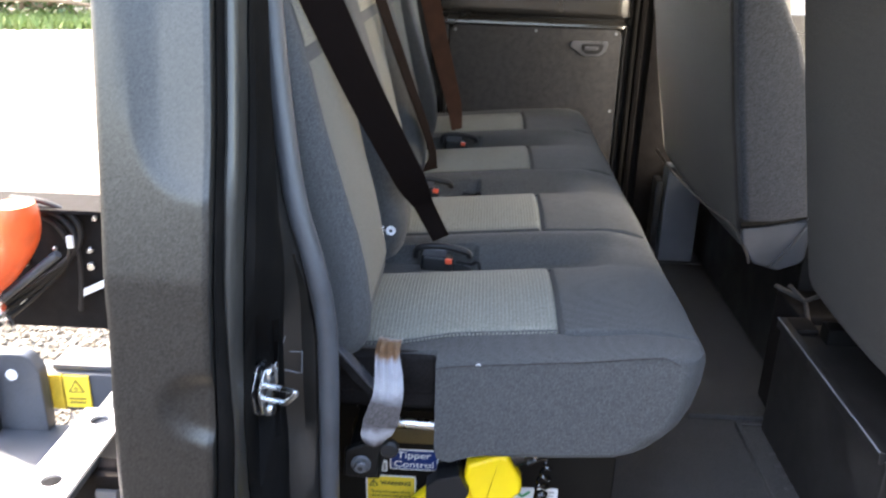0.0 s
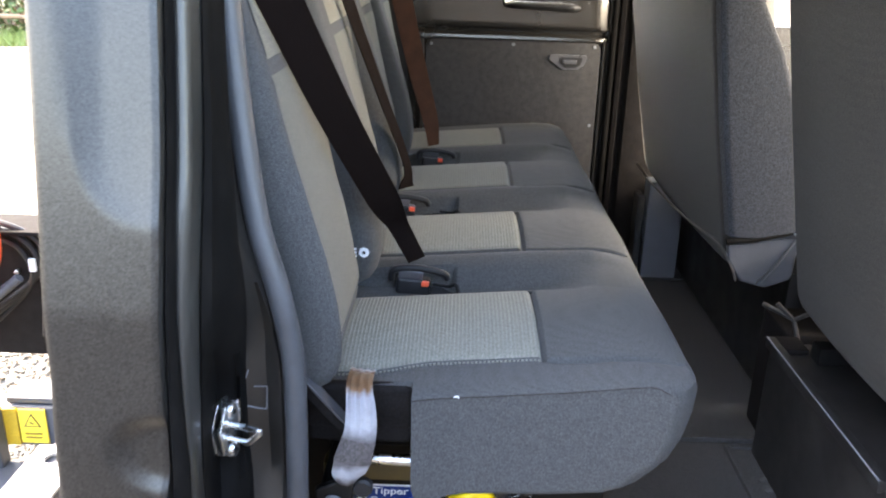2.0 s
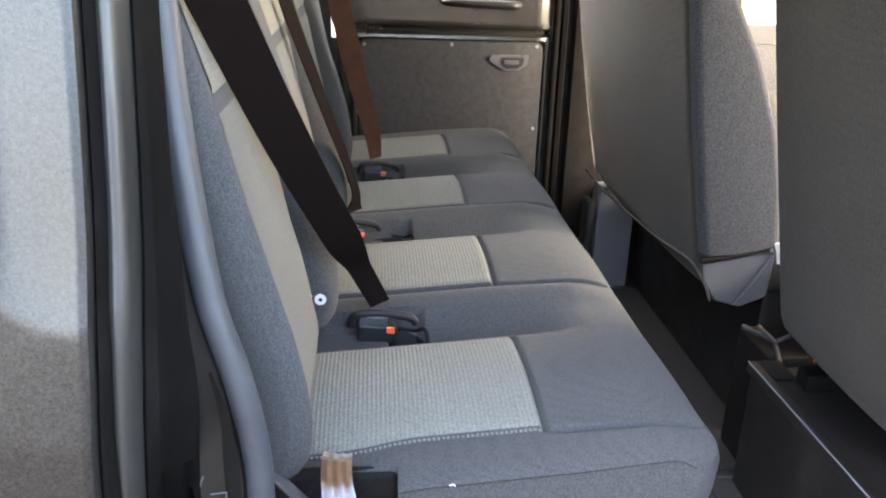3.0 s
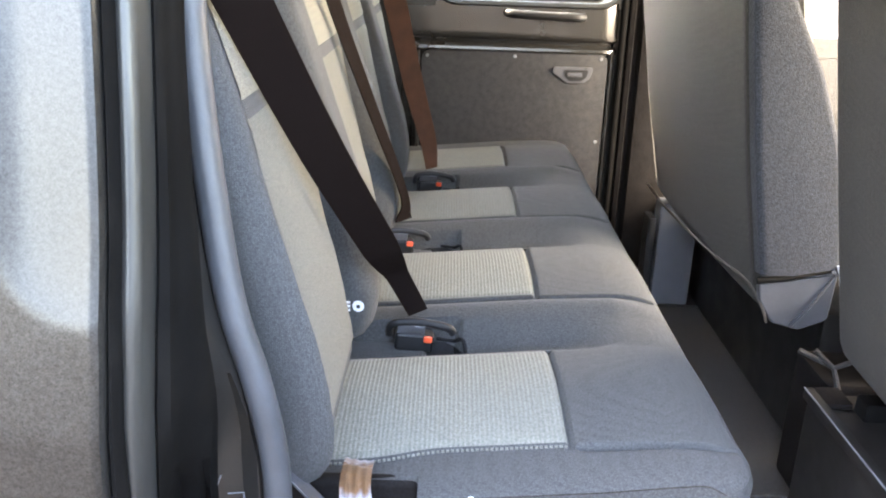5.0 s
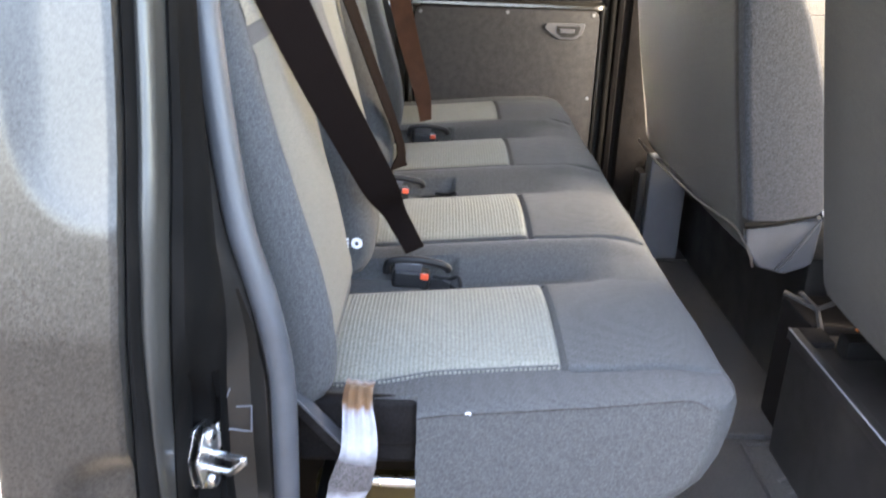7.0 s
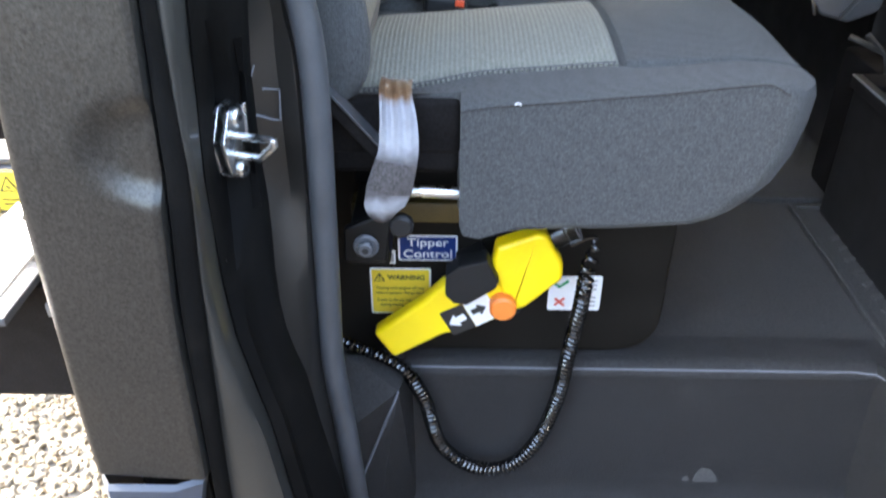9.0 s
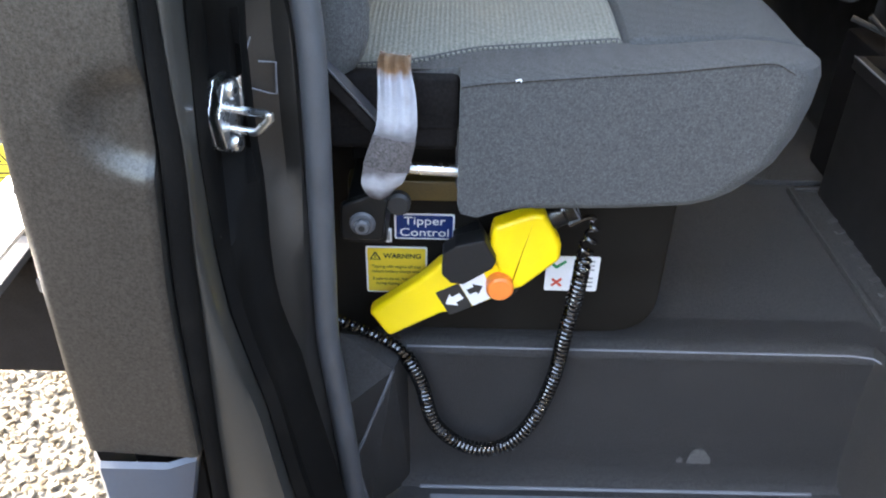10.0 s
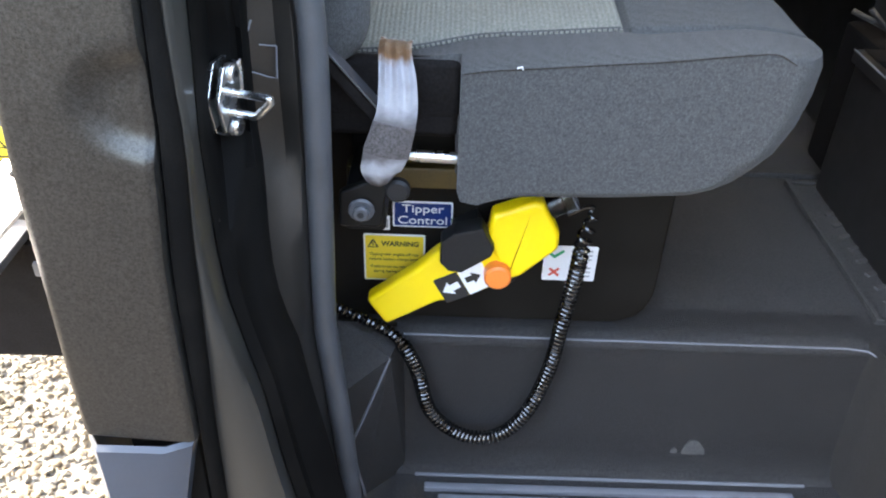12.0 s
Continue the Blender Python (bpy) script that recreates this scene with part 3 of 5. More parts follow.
# black gap seal, flat dark door seal and the grey bulb seal
zz = list(np.linspace(0.32, 1.97, 50))
rows = []
for z in zz:
    xb = at(X_B, z)
    q = SKIN_Y + edge_lean(z)
    up = ease(1.15, 1.35, z)
    ws = at(GAP, z)
    rows.append([(xb + 0.0005, q + 0.016, z), (xb + 0.002, q + 0.010, z), (xb + 0.5 * ws, q + 0.011, z), (xb + ws - 0.002, q + 0.016, z), (xb + ws, q + 0.022, z), (xb + ws, q + 0.046 - 0.018 * up, z)])
part("edge_seal", loft(rows), RUBBER, cab, "black rubber edge seal")
rows = []
for z in zz:
    xc, xk, q = at(X_C, z), at(X_K, z), edge_lean(z)
    i2 = tum(z) + (q - tum(z)) * 0.6
    d = max(0.004, xk - xc)
    h = striker_pocket(z)
    rows.append([(xc - 0.006, -0.232 + q, z), (xc, -0.236 + q, z), (xc + 0.25 * d + 0.003 - 0.45 * h, -0.228 + q + 2 * h, z), (xc + 0.35 * d, -0.214 + q + 1.7 * h, z), (xc + 0.5 * d + 0.002, -0.206 + q + 0.5 * jamb_pocket(z) + 1.1 * h, z),
                 (xc + 0.8 * d + 0.003, -0.19 + i2 + jamb_pocket(z), z), (xk + 0.002, -0.174 + i2 + jamb_pocket(z), z), (xk - 0.002, -0.164 + i2 + jamb_pocket(z), z)])
part("door_seal", loft(rows), RUBBER, cab, "flat black rubber door seal")
bulb = spline([(at(X_S, z), BULB_Y + tum(z), z) for z in [0.42, 0.5, 0.6, 0.7, 0.8, 0.9, 1.0, 1.1, 1.18, 1.26, 1.33, 1.42, 1.55, 1.7, 1.85, 1.97]], 6)
part("bulb_seal", tube(bulb, 0.0135, 14, squash=1.1), GREY_SEAL, cab, "grey rubber bulb seal round the doorway")
part("bulb_seal_lip", tube([p + Vector((-0.013, -0.003, 0)) for p in bulb], 0.0045, 8), RUBBER, cab, "black rubber lip")
# thin lines of sealant and a small square cut in the jamb beside the striker
bent = [(-0.3695, -0.133, 1.141), (-0.3725, -0.134, 1.116), (-0.363, -0.129, 1.114), (-0.3515, -0.122, 1.107), (-0.3445, -0.119, 1.105), (-0.3425, -0.119, 1.136), (-0.3565, -0.126, 1.1395)]
part("jamb_bracket", tube(bent, 0.0009, 6), TRIM_LIGHT, cab, "thin bent bracket on the jamb")
part("sealant_mark", tube([(-0.367, -0.133, 1.162), (-0.3655, -0.133, 1.15), (-0.3605, -0.13, 1.1635)], 0.0009, 6), TRIM_LIGHT, cab, "pale sealant smear")

# inner trim, rear wall, roof, far side and front of the cab
part("inner_pillar_trim", loft([[(at(X_S, z) + 0.002, -0.095 + tum(z), z), (at(X_S, z) - 0.01, -0.08 + tum(z), z), (-0.40, -0.055 + tum(z), z), (-0.45, 0.02 + tum(z), z)] for z in np.linspace(0.66, 1.98, 12)]), TRIM, cab, "dark inner pillar trim")
part("rear_wall", box(-0.5, -0.46, -0.17, 1.78, 0.22, 1.52), TRIM, cab, "dark lined rear cab wall")
part("rear_wall", box(-0.5, -0.46, -0.07, 1.78, 1.522, 1.98), TRIM, cab)
# added board that blocks light from behind through the gaps between backrests
part("backrest_board", box(-0.457, -0.44, -0.05, 1.54, 1.1, 1.77), TRIM, cab, "added dark board that blocks light through the backrest gaps")
tagged(bm_object("ceiling", box(-0.5, 1.75, -0.2, 1.8, 1.98, 2.04, 0.01), HEADLINER), "pale lined cab roof", "ceiling", kind="structure")

# ---- floor and step ----
tagged(bm_object("floor", box(-0.46, 1.75, 0.075, 1.74, 0.60, 0.655, 0.006), FLOOR_MAT), "dark grey rubber cab floor", "floor", kind="structure")
step = thing("door_step", (0.1, -0.1, 0.3), "dark grey moulded plastic step well with ribbed tread", "step", kind="structure")
XL, XR = -0.236, 0.43
# riser with rolled top edge
rows = []
for x in np.linspace(XL - 0.01, XR + 0.05, 20):
    rows.append([(x, 0.12, 0.657), (x, 0.075, 0.656), (x, 0.061, 0.65), (x, 0.054, 0.641), (x, 0.053, 0.631), (x, 0.057, 0.60), (x, 0.058, 0.42), (x, 0.052, 0.378), (x, 0.04, 0.366), (x, 0.02, 0.364)])
part("riser", loft(rows), TRIM, step)
rows = []
for x in np.linspace(XL - 0.06, XR + 0.05, 12):
    rows.append([(x, 0.05, 0.362), (x, 0.0, 0.361), (x, -0.24, 0.355), (x, -0.275, 0.35), (x, -0.287, 0.335), (x, -0.287, 0.25)])
part("tread", loft(rows), TRIM, step)
# highlight along the tread's edge and ribs is put into a paler grey
part("tread_edge", tube([(XL + 0.02, 0.04, 0.3665), (XR - 0.02, 0.04, 0.3665)], 0.003, 8), TRIM_LIGHT, step, "tread edge in pale grey for its highlight")
part("top_edge", tube([(XL, 0.0565, 0.647), (XR - 0.03, 0.0565, 0.6455), (XR, 0.054, 0.643), (XR + 0.03, 0.02, 0.641)], 0.0018, 8), TRIM_LIGHT, step, "pale top edge")
for i, y in enumerate((0.017, -0.006, -0.03, -0.054, -0.078, -0.102, -0.126, -0.15, -0.174, -0.198, -0.222)):
    x0 = XL + 0.035 + 0.022 * i
    part("tread_rib", box(x0, XR - 0.045, y - 0.0065, y + 0.0065, 0.355, 0.3705, 0.003), TRIM_LIGHT, step, "raised rib in pale grey for its highlight")
# side walls of the well
rows = []
for k in np.linspace(0, 1, 10):
    z = 0.36 + 0.30 * k
    lean = 0.02 * (1 - k)
    rows.append([(XR + lean + 0.04 * k * 0, 0.06, z), (XR + 0.012 + lean, 0.03, z), (XR + 0.03 + lean, -0.06, z), (XR + 0.06 + lean, -0.2, z), (XR + 0.08 + lean, -0.29, z)])
part("front_wall", loft(rows), TRIM, step)
part("front_ledge", loft([[(XR - 0.002, 0.075, 0.657), (XR + 0.03, -0.06, 0.655), (XR + 0.08, -0.29, 0.65)], [(XR + 0.25, 0.075, 0.657), (XR + 0.25, -0.06, 0.655), (XR + 0.25, -0.29, 0.65)]]), TRIM, step)
# folded rear wall of the well, with its crease
bm = bmesh.new()
v = {k: bm.verts.new(p) for k, p in dict(a=(-0.236, 0.056, 0.657), b=(-0.252, 0.01, 0.642), c=(-0.312, 0.0, 0.472), d=(-0.292, 0.0, 0.362), e=(-0.232, 0.056, 0.362),
                                         f=(-0.325, 0.03, 0.69), g=(-0.325, -0.03, 0.6), h=(-0.325, -0.05, 0.47), i=(-0.30, -0.06, 0.362), j=(-0.33, 0.08, 0.657)).items()}
for f in ("abcde", "fgcb", "ghc", "hidc", "fbaj"):
    bm.faces.new([v[k] for k in f])
part("rear_wall_fold", bm, TRIM, step, "folded dark trim panel with a sharp crease", smooth=False)
part("crease", tube([(-0.252, 0.008, 0.642), (-0.311, -0.002, 0.474), (-0.302, -0.001, 0.42), (-0.292, -0.002, 0.362)], 0.0022, 6), TRIM_LIGHT, step, "pale crease")
# pale scuff worn into the riser
SCUFF = mat("scuffed_plastic", (0.075, 0.073, 0.071), rough=0.6, var=0.35, scale=90, fine=400, bump=0.4)
part("scuff", prism(rounded([(-0.016, -0.014), (0.0, -0.02), (0.024, -0.016), (0.02, 0.004), (0.008, 0.02), (-0.006, 0.022), (-0.013, 0.008)], 0.005), 0.0014, on_y(0.221, 0.0585, 0.424), 0.0005), SCUFF, step, "pale scuffed patch")
part("scuff", prism(rounded([(-0.008, -0.014), (0.004, -0.013), (0.002, 0.0), (-0.002, 0.01), (-0.008, 0.002)], 0.003), 0.0012, on_y(0.197, 0.0585, 0.42), 0.0004), SCUFF, step, "pale scuffed patch")
# outer sill under the doorway
part("outer_sill", box(-0.3, 1.4, -0.285, 0.05, 0.24, 0.33, 0.012), SILL_PLASTIC, step, "blue-grey plastic outer sill")


def floor_mat(x0, x1, y0, y1, label, ribbed):
    ob = thing("floor_mat", ((x0 + x1) / 2, (y0 + y1) / 2, 0.655), label, "mat", "rubber mats on the cab floor")
    part("sheet", box(x0, x1, y0, y1, 0.654, 0.660, 0.002), FLOOR_MAT, ob)
    for a, b, c, d in ((x0, x0 + 0.012, y0, y1), (x1 - 0.012, x1, y0, y1), (x0 + 0.012, x1 - 0.012, y0, y0 + 0.012), (x0 + 0.012, x1 - 0.012, y1 - 0.012, y1)):
        part("raised_edge", box(a, b, c, d, 0.659, 0.666, 0.003), FLOOR_MAT, ob)
    xm, w = (x0 + x1) / 2, (x1 - x0) / 2 - 0.03
    n = int((y1 - y0) / 0.04)
    for i in range(1, n - 1 if ribbed else 0):
        y = y0 + 0.03 + (y1 - y0 - 0.06) * i / n
        for side in (-1, 1):
            part("rib", box(-w / 2, w / 2, -0.005, 0.005, 0.6595, 0.663, 0.0015, 2, pose(xm + side * w / 2, y, 0, 0, 0, -side * 24)), RIB_RUBBER, ob)


RIB_RUBBER = mat("lighter_rib_rubber", (0.06, 0.057, 0.056), rough=0.55, var=0.4, scale=120, fine=300, bump=0.4)
floor_mat(0.455, 0.70, 0.10, 0.515, "dark ribbed rubber mat with raised edge on the cab floor", True)
floor_mat(0.36, 0.70, 0.535, 1.45, "dark smooth rubber mat on the cab floor", False)

# ---- far side of the cab ----
side = thing("far_side_wall", (0.6, 1.76, 0.6), "dark painted far side of the cab with door pillars", "wall", kind="structure")
part("lower_panel", box(-0.46, 1.75, 1.745, 1.80, 0.5, 1.36), TRIM, side)
part("rear_pillar", box(-0.5, -0.32, 1.735, 1.80, 1.36, 1.98), TRIM, side)
part("front_door_panel", box(0.74, 1.75, 1.745, 1.80, 1.362, 1.42), TRIM, side)
part("header", box(-0.32, 1.75, 1.735, 1.80, 1.93, 1.98), TRIM, side)
part("middle_pillar", loft([[(0.372, 1.735, z), (0.376, 1.70, z), (0.388, 1.695, z), (0.394, 1.712, z), (0.408, 1.712, z), (0.414, 1.69, z), (0.47, 1.675, z), (0.66, 1.68, z), (0.74, 1.70, z), (0.75, 1.76, z)] for z in np.linspace(0.655, 1.95, 14)]), MATT_BLACK, side, "dark pillar trim with upright ridges")
part("pillar_seal", tube([(0.36, 1.715, z) for z in np.linspace(0.66, 1.95, 20)], 0.012, 10), RUBBER, side, "black door seal")

DOOR_PAINT = mat("grey_door_paint", (0.065, 0.062, 0.058), rough=0.22, metal=0.7, var=0.15, scale=8, fine=1200, bump=0.05, dist=0.0003, coat=0.5)
door = thing("rear_door", (0.05, 1.74, 0.7), "dark grey closed far rear door with trim card and window", "door")
DX0, DX1 = -0.30, 0.345
prof = [(1.706, 1.52), (1.704, 1.49), (1.704, 1.425), (1.703, 1.413), (1.707, 1.405), (1.716, 1.400), (1.727, 1.397), (1.729, 1.388), (1.722, 1.381), (1.714, 1.377), (1.713, 1.369), (1.717, 1.364), (1.728, 1.362), (1.732, 1.30), (1.732, 0.7)]
rows = []
for x in np.linspace(DX0, DX1, 24):
    e = ease(DX1 - 0.03, DX1, x)
    rows.append([(x, y + 0.02 * e * (1 if z > 1.41 else 0.6), z - 0.01 * (x - DX0)) for y, z in prof])
part("door_panel", loft(rows), DOOR_PAINT, door, "dark painted steel door panel with pressed steps")
part("edge_flange", loft([[(0.326, 1.732, z), (0.329, 1.716, z), (0.335, 1.714, z), (0.34, 1.722, z), (0.346, 1.735, z)] for z in np.linspace(0.72, 1.37, 10)]), PAINT, door)
part("edge_flange", loft([[(-0.244, 1.732, z), (-0.247, 1.716, z), (-0.255, 1.714, z), (-0.262, 1.722, z), (-0.27, 1.735, z)] for z in np.linspace(0.72, 1.36, 10)]), PAINT, door)
card = part("trim_card", prism(rounded([(-0.24, 0.74), (0.324, 0.74), (0.324, 1.359), (-0.24, 1.362)], [0.02, 0.02, 0.035, 0.035]), 0.011, on_y(0, 1.731, 0), 0.003), CARD, door, "dark fibre trim card")
for x, z in ((-0.222, 1.345), (0.042, 1.348), (0.303, 1.345), (0.306, 1.092), (-0.222, 1.09)):
    part("screw", cylinder((x, 1.721, z), (x, 1.7165, z), 0.0055, 12, 0.001), TRIM_LIGHT, card)
# release handle in its recess
hz, hx = 1.298, 0.224
ring_o = rounded([(-0.062, 0.022), (0.058, 0.022), (0.05, -0.01), (0.028, -0.026), (-0.02, -0.026), (-0.066, 0.004)], 0.008)
bez = part("release_bezel", prism(ring_o, 0.006, on_y(hx, 1.7205, hz), 0.002), COVER, door, "grey plastic release handle surround")
part("recess", prism(rounded([(-0.03, 0.014), (0.044, 0.014), (0.036, -0.01), (0.02, -0.019), (-0.014, -0.019), (-0.03, -0.004)], 0.006), 0.0025, on_y(hx, 1.7145, hz), 0.0008), PLASTIC, bez, "dark hollow")
part("lever", box(hx - 0.02, hx + 0.024, 1.709, 1.714, hz - 0.006, hz + 0.006, 0.0022), COVER, bez)
# grab handle
part("grab_handle", tube(spline([(0.012, 1.706, 1.476), (0.02, 1.682, 1.475), (0.06, 1.672, 1.473), (0.19, 1.672, 1.469), (0.226, 1.682, 1.467), (0.236, 1.706, 1.466)], 6), 0.0125, 12), PLASTIC, door, "black plastic grab handle")
# window: rounded opening, rubber frame and pane
wo = rounded([(-0.19, 1.502), (0.34, 1.497), (0.36, 1.93), (-0.22, 1.93)], [0.07, 0.07, 0.04, 0.04], 8)
rows = []
for p in wo + wo[:1]:
    c = Vector((p[0], 1.705, p[1]))
    inn = (Vector((0.07, 1.705, 1.72)) - c).normalized()
    rows.append([c - inn * 0.012, c + Vector((0, -0.012, 0)) - inn * 0.004, c + Vector((0, -0.01, 0)) + inn * 0.01, c + inn * 0.022 + Vector((0, 0.012, 0)), c + inn * 0.024 + Vector((0, 0.03, 0))])
frame_w = part("window_frame", loft(rows), PAINT, door, "glossy dark window frame")
part("window_rubber", tube([Vector((p[0], 1.722, p[1])) + (Vector((0.07, 1.722, 1.72)) - Vector((p[0], 1.722, p[1]))).normalized() * 0.026 for p in wo + wo[:1]], 0.007, 8, caps=False), RUBBER, frame_w)
pane = part("window_pane", prism(wo, 0.004, on_y(0, 1.738, 0)), GLASS, door, "clear window pane")
pane.visible_shadow = False
part("window_post", box(-0.32, -0.2, 1.704, 1.74, 1.49, 1.95), PAINT, door)
part("window_post", box(0.34, 0.372, 1.712, 1.74, 1.49, 1.95), PAINT, door)
part("edge_filler", box(0.335, 0.375, 1.738, 1.76, 1.2, 1.52), PAINT, door)
part("lower_filler", box(-0.2, -0.12, 1.72, 1.74, 1.49, 1.53), PAINT, door)

# near side ahead of the doorway, front wall and windscreen posts, all out of the way of the light
ahead = thing("near_side_wall", (1.1, -0.27, 0.4), "dark painted cab side ahead of the doorway", "wall", kind="structure")
part("lower_panel", box(0.54, 1.75, -0.29, -0.2, 0.3, 1.34, 0.01), PAINT, ahead)
part("post", box(0.54, 0.74, -0.26, -0.14, 1.342, 1.98, 0.02), PAINT, ahead, "broad painted pillar between the doors")
part("bulkhead", box(1.75, 1.79, -0.29, 1.80, 0.4, 1.45, 0.01), TRIM, ahead)

open_door = thing("open_rear_door", (0.58, -0.8, 0.45), "dark grey near rear door standing wide open", "door")
part("door_skin", box(0.585, 0.62, -1.30, -0.31, 0.45, 1.45, 0.012), PAINT, open_door)
part("door_card", box(0.555, 0.583, -1.27, -0.34, 0.5, 1.42, 0.01), CARD, open_door, "dark trim card")
for y in (-1.29, -0.36):
    part("window_post", box(0.57, 0.61, y, y + 0.05, 1.452, 1.95, 0.008), PAINT, open_door)
part("window_header", box(0.57, 0.61, -1.29, -0.31, 1.952, 2.0, 0.008), PAINT, open_door)

# ---- rear bench seat ----
bench = thing("rear_bench_seat", (-0.1, 0.77, 0.655), "four-place rear bench in dark grey cloth with beige ribbed inserts", "seat")
PITCH, Y_NEAR, Y_FAR, TOP = 0.42, -0.078, 1.585, 1.12
INS = 0.238          # length of each insert along the bench


def sag(x, y):
    """Relief of the cushion's top: its fall to the rear, pads, hollows between the places, seams."""
    d = 0.048 * min(x, 0.16) + 0.034 * min(x, 0.0)
    d -= 0.011 * (1 - ease(-0.24, -0.14, x)) * (1 - ease(-0.02, 0.14, y))
    d += 0.006 * ease(0.0, 0.12, x) * (1 - ease(-0.022, 0.002, y))          # raised edge band ahead of the first insert
    for i in range(4):
        u = y - i * PITCH
        # gentle crown of each pad
        if -0.01 < u < 0.25:
            d += 0.012 * math.sin(math.pi * min(1, max(0, (u + 0.01) / 0.26)))
        if i < 3:
            # steep hollow behind each pad, rising to a roll before the next seam
            reach = 1 - ease(-0.01, 0.13, x)
            d -= 0.054 * ease(0.243, 0.268, u) * (1 - ease(0.285, 0.352, u)) * reach * (0.6 + 0.4 * (1 - ease(-0.14, -0.02, x)))
            d -= 0.026 * (1 - ease(-0.132, -0.118, x)) * ease(0.25, 0.258, u) * (1 - ease(0.342, 0.352, u))
            d += 0.015 * math.exp(-((u - 0.376) / 0.028) ** 2) * (1 - ease(0.1, 0.2, x))
            d -= 0.005 * math.exp(-((u - 0.243) / 0.004) ** 2) * (1 - ease(0.02, 0.1, x))
        seam = 0.0 if i == 0 else 1.0
        d -= (0.002 + 0.013 * seam + 0.009 * (1 - seam) * ease(0.0, 0.02, x)) * math.exp(-(abs(u) / (0.0035 if u > 0 else 0.006)) ** 2) * (1 - ease(0.165, 0.2, x))
        if -0.004 < u < INS + 0.004:
            d -= 0.008 * math.exp(-((x - 0.0) / 0.004) ** 2)
    return d


XS = sorted(set(np.round(np.concatenate([np.linspace(-0.36, 0.12, 64), [-0.127, -0.124, -0.121, -0.118, -0.009, -0.006, -0.004, -0.002, 0.0, 0.002, 0.004, 0.006, 0.009]]), 4)))
prof = [(x, TOP, 1.0) for x in XS]
prof += [(0.15, 1.1192, 0.8), (0.172, 1.1165, 0.6), (0.19, 1.111, 0.5), (0.201, 1.101, 0.35), (0.2055, 1.087, 0.2), (0.2035, 1.063, 0), (0.1965, 1.037, 0), (0.183, 1.012, 0), (0.164, 0.991, 0), (0.14, 0.975, 0), (0.112, 0.965, 0),
         (0.08, 0.957, 0), (0.0, 0.951, 0), (-0.1, 0.948, 0), (-0.15, 0.948, 0), (-0.168, 0.952, 0), (-0.174, 0.965, 0), (-0.174, 1.04, 0), (-0.174, 1.06, 0), (-0.176, 1.07, 0), (-0.18, 1.074, 0), (-0.36, 1.074, 0)]
ys = sorted(set(np.round(np.concatenate([Y_NEAR + np.array([0, 0.0006, 0.002, 0.0045, 0.008, 0.0125, 0.018, 0.025, 0.032, 0.0405, 0.042]), np.arange(-0.04, 1.56, 0.009), *[i * PITCH + np.array([-0.012, -0.008, -0.006, -0.004, -0.002, 0, 0.0015, 0.003, 0.005, 0.007, 0.239, 0.241, 0.243, 0.245, 0.248, 0.252, 0.255, 0.259, 0.265, 0.344, 0.348, 0.352]) for i in range(4) if i < 3], 3 * PITCH + np.array([-0.012, -0.008, -0.006, -0.004, -0.002, 0, 0.0015, 0.003, 0.005, 0.007]),
                                         Y_FAR - np.array([0.02, 0.012, 0.006, 0.002, 0])]), 4)))


def roll(x):
    """How much of the end's rounding the cushion's top takes up."""
    return 0.15 - 0.05 * ease(-0.17, 0.15, x)


rows = []
for y in ys:
    e = min(y - Y_NEAR, Y_FAR - y)
    R = 0.04
    pull = R - math.sqrt(max(0, R * R - max(0, R - e) ** 2))
    row = []
    n = len(prof)
    for k, (x, z, w) in enumerate(prof):
        a, b = prof[max(k - 1, 0)], prof[min(k + 1, n - 1)]
        t = Vector((b[0] - a[0], b[1] - a[1]))
        t = t.normalized() if t.length > 1e-6 else Vector((1, 0))
        nx, nz = t.y, -t.x          # inward for this direction of travel
        q = pull * (roll(x) if z > 1.0 else 0.5)
        if x < -0.145 and z < 1.0 or x < -0.17 and z < 1.1:
            q = 0
        if x < -0.172 and y < -0.037:          # notch for the lap strap
            x = -0.172
        square = at([(0.15, 0.0), (0.172, 0.003), (0.19, 0.009), (0.2055, 0.018)], x) * ease(0.99, 1.087, z) * (1 - ease(Y_NEAR, Y_NEAR + 0.13, y))
        cut = 0.05 * (1 - math.sqrt(1 - max(0, 1 - e / 0.1) ** 2)) * ease(0.08, 0.19, x) if y < 1 else 0.0
        row.append((x + nx * q * (0 if x < -0.3 else 1) - cut, y, z + nz * q + sag(x, y) * w + square))
    rows.append(row)
cushion = part("seat_cushion", loft(rows, closed=True, caps=True), CLOTH, bench, "dark grey cloth seat cushion")
for i in range(4):
    xs = np.linspace(-0.335, -0.0035, 70)
    yy = np.linspace(0.0012 if i == 0 else 0.0045, INS - 0.0035, 30) + i * PITCH
    bm = loft([[(x, y, TOP + sag(x, y) + 0.0015 - 0.003 * (1 if k in (0, len(yy) - 1) else 0)) for x in xs] for k, y in enumerate(yy)])
    part("seat_insert", bm, RIBBED, cushion, "beige ribbed cloth insert")
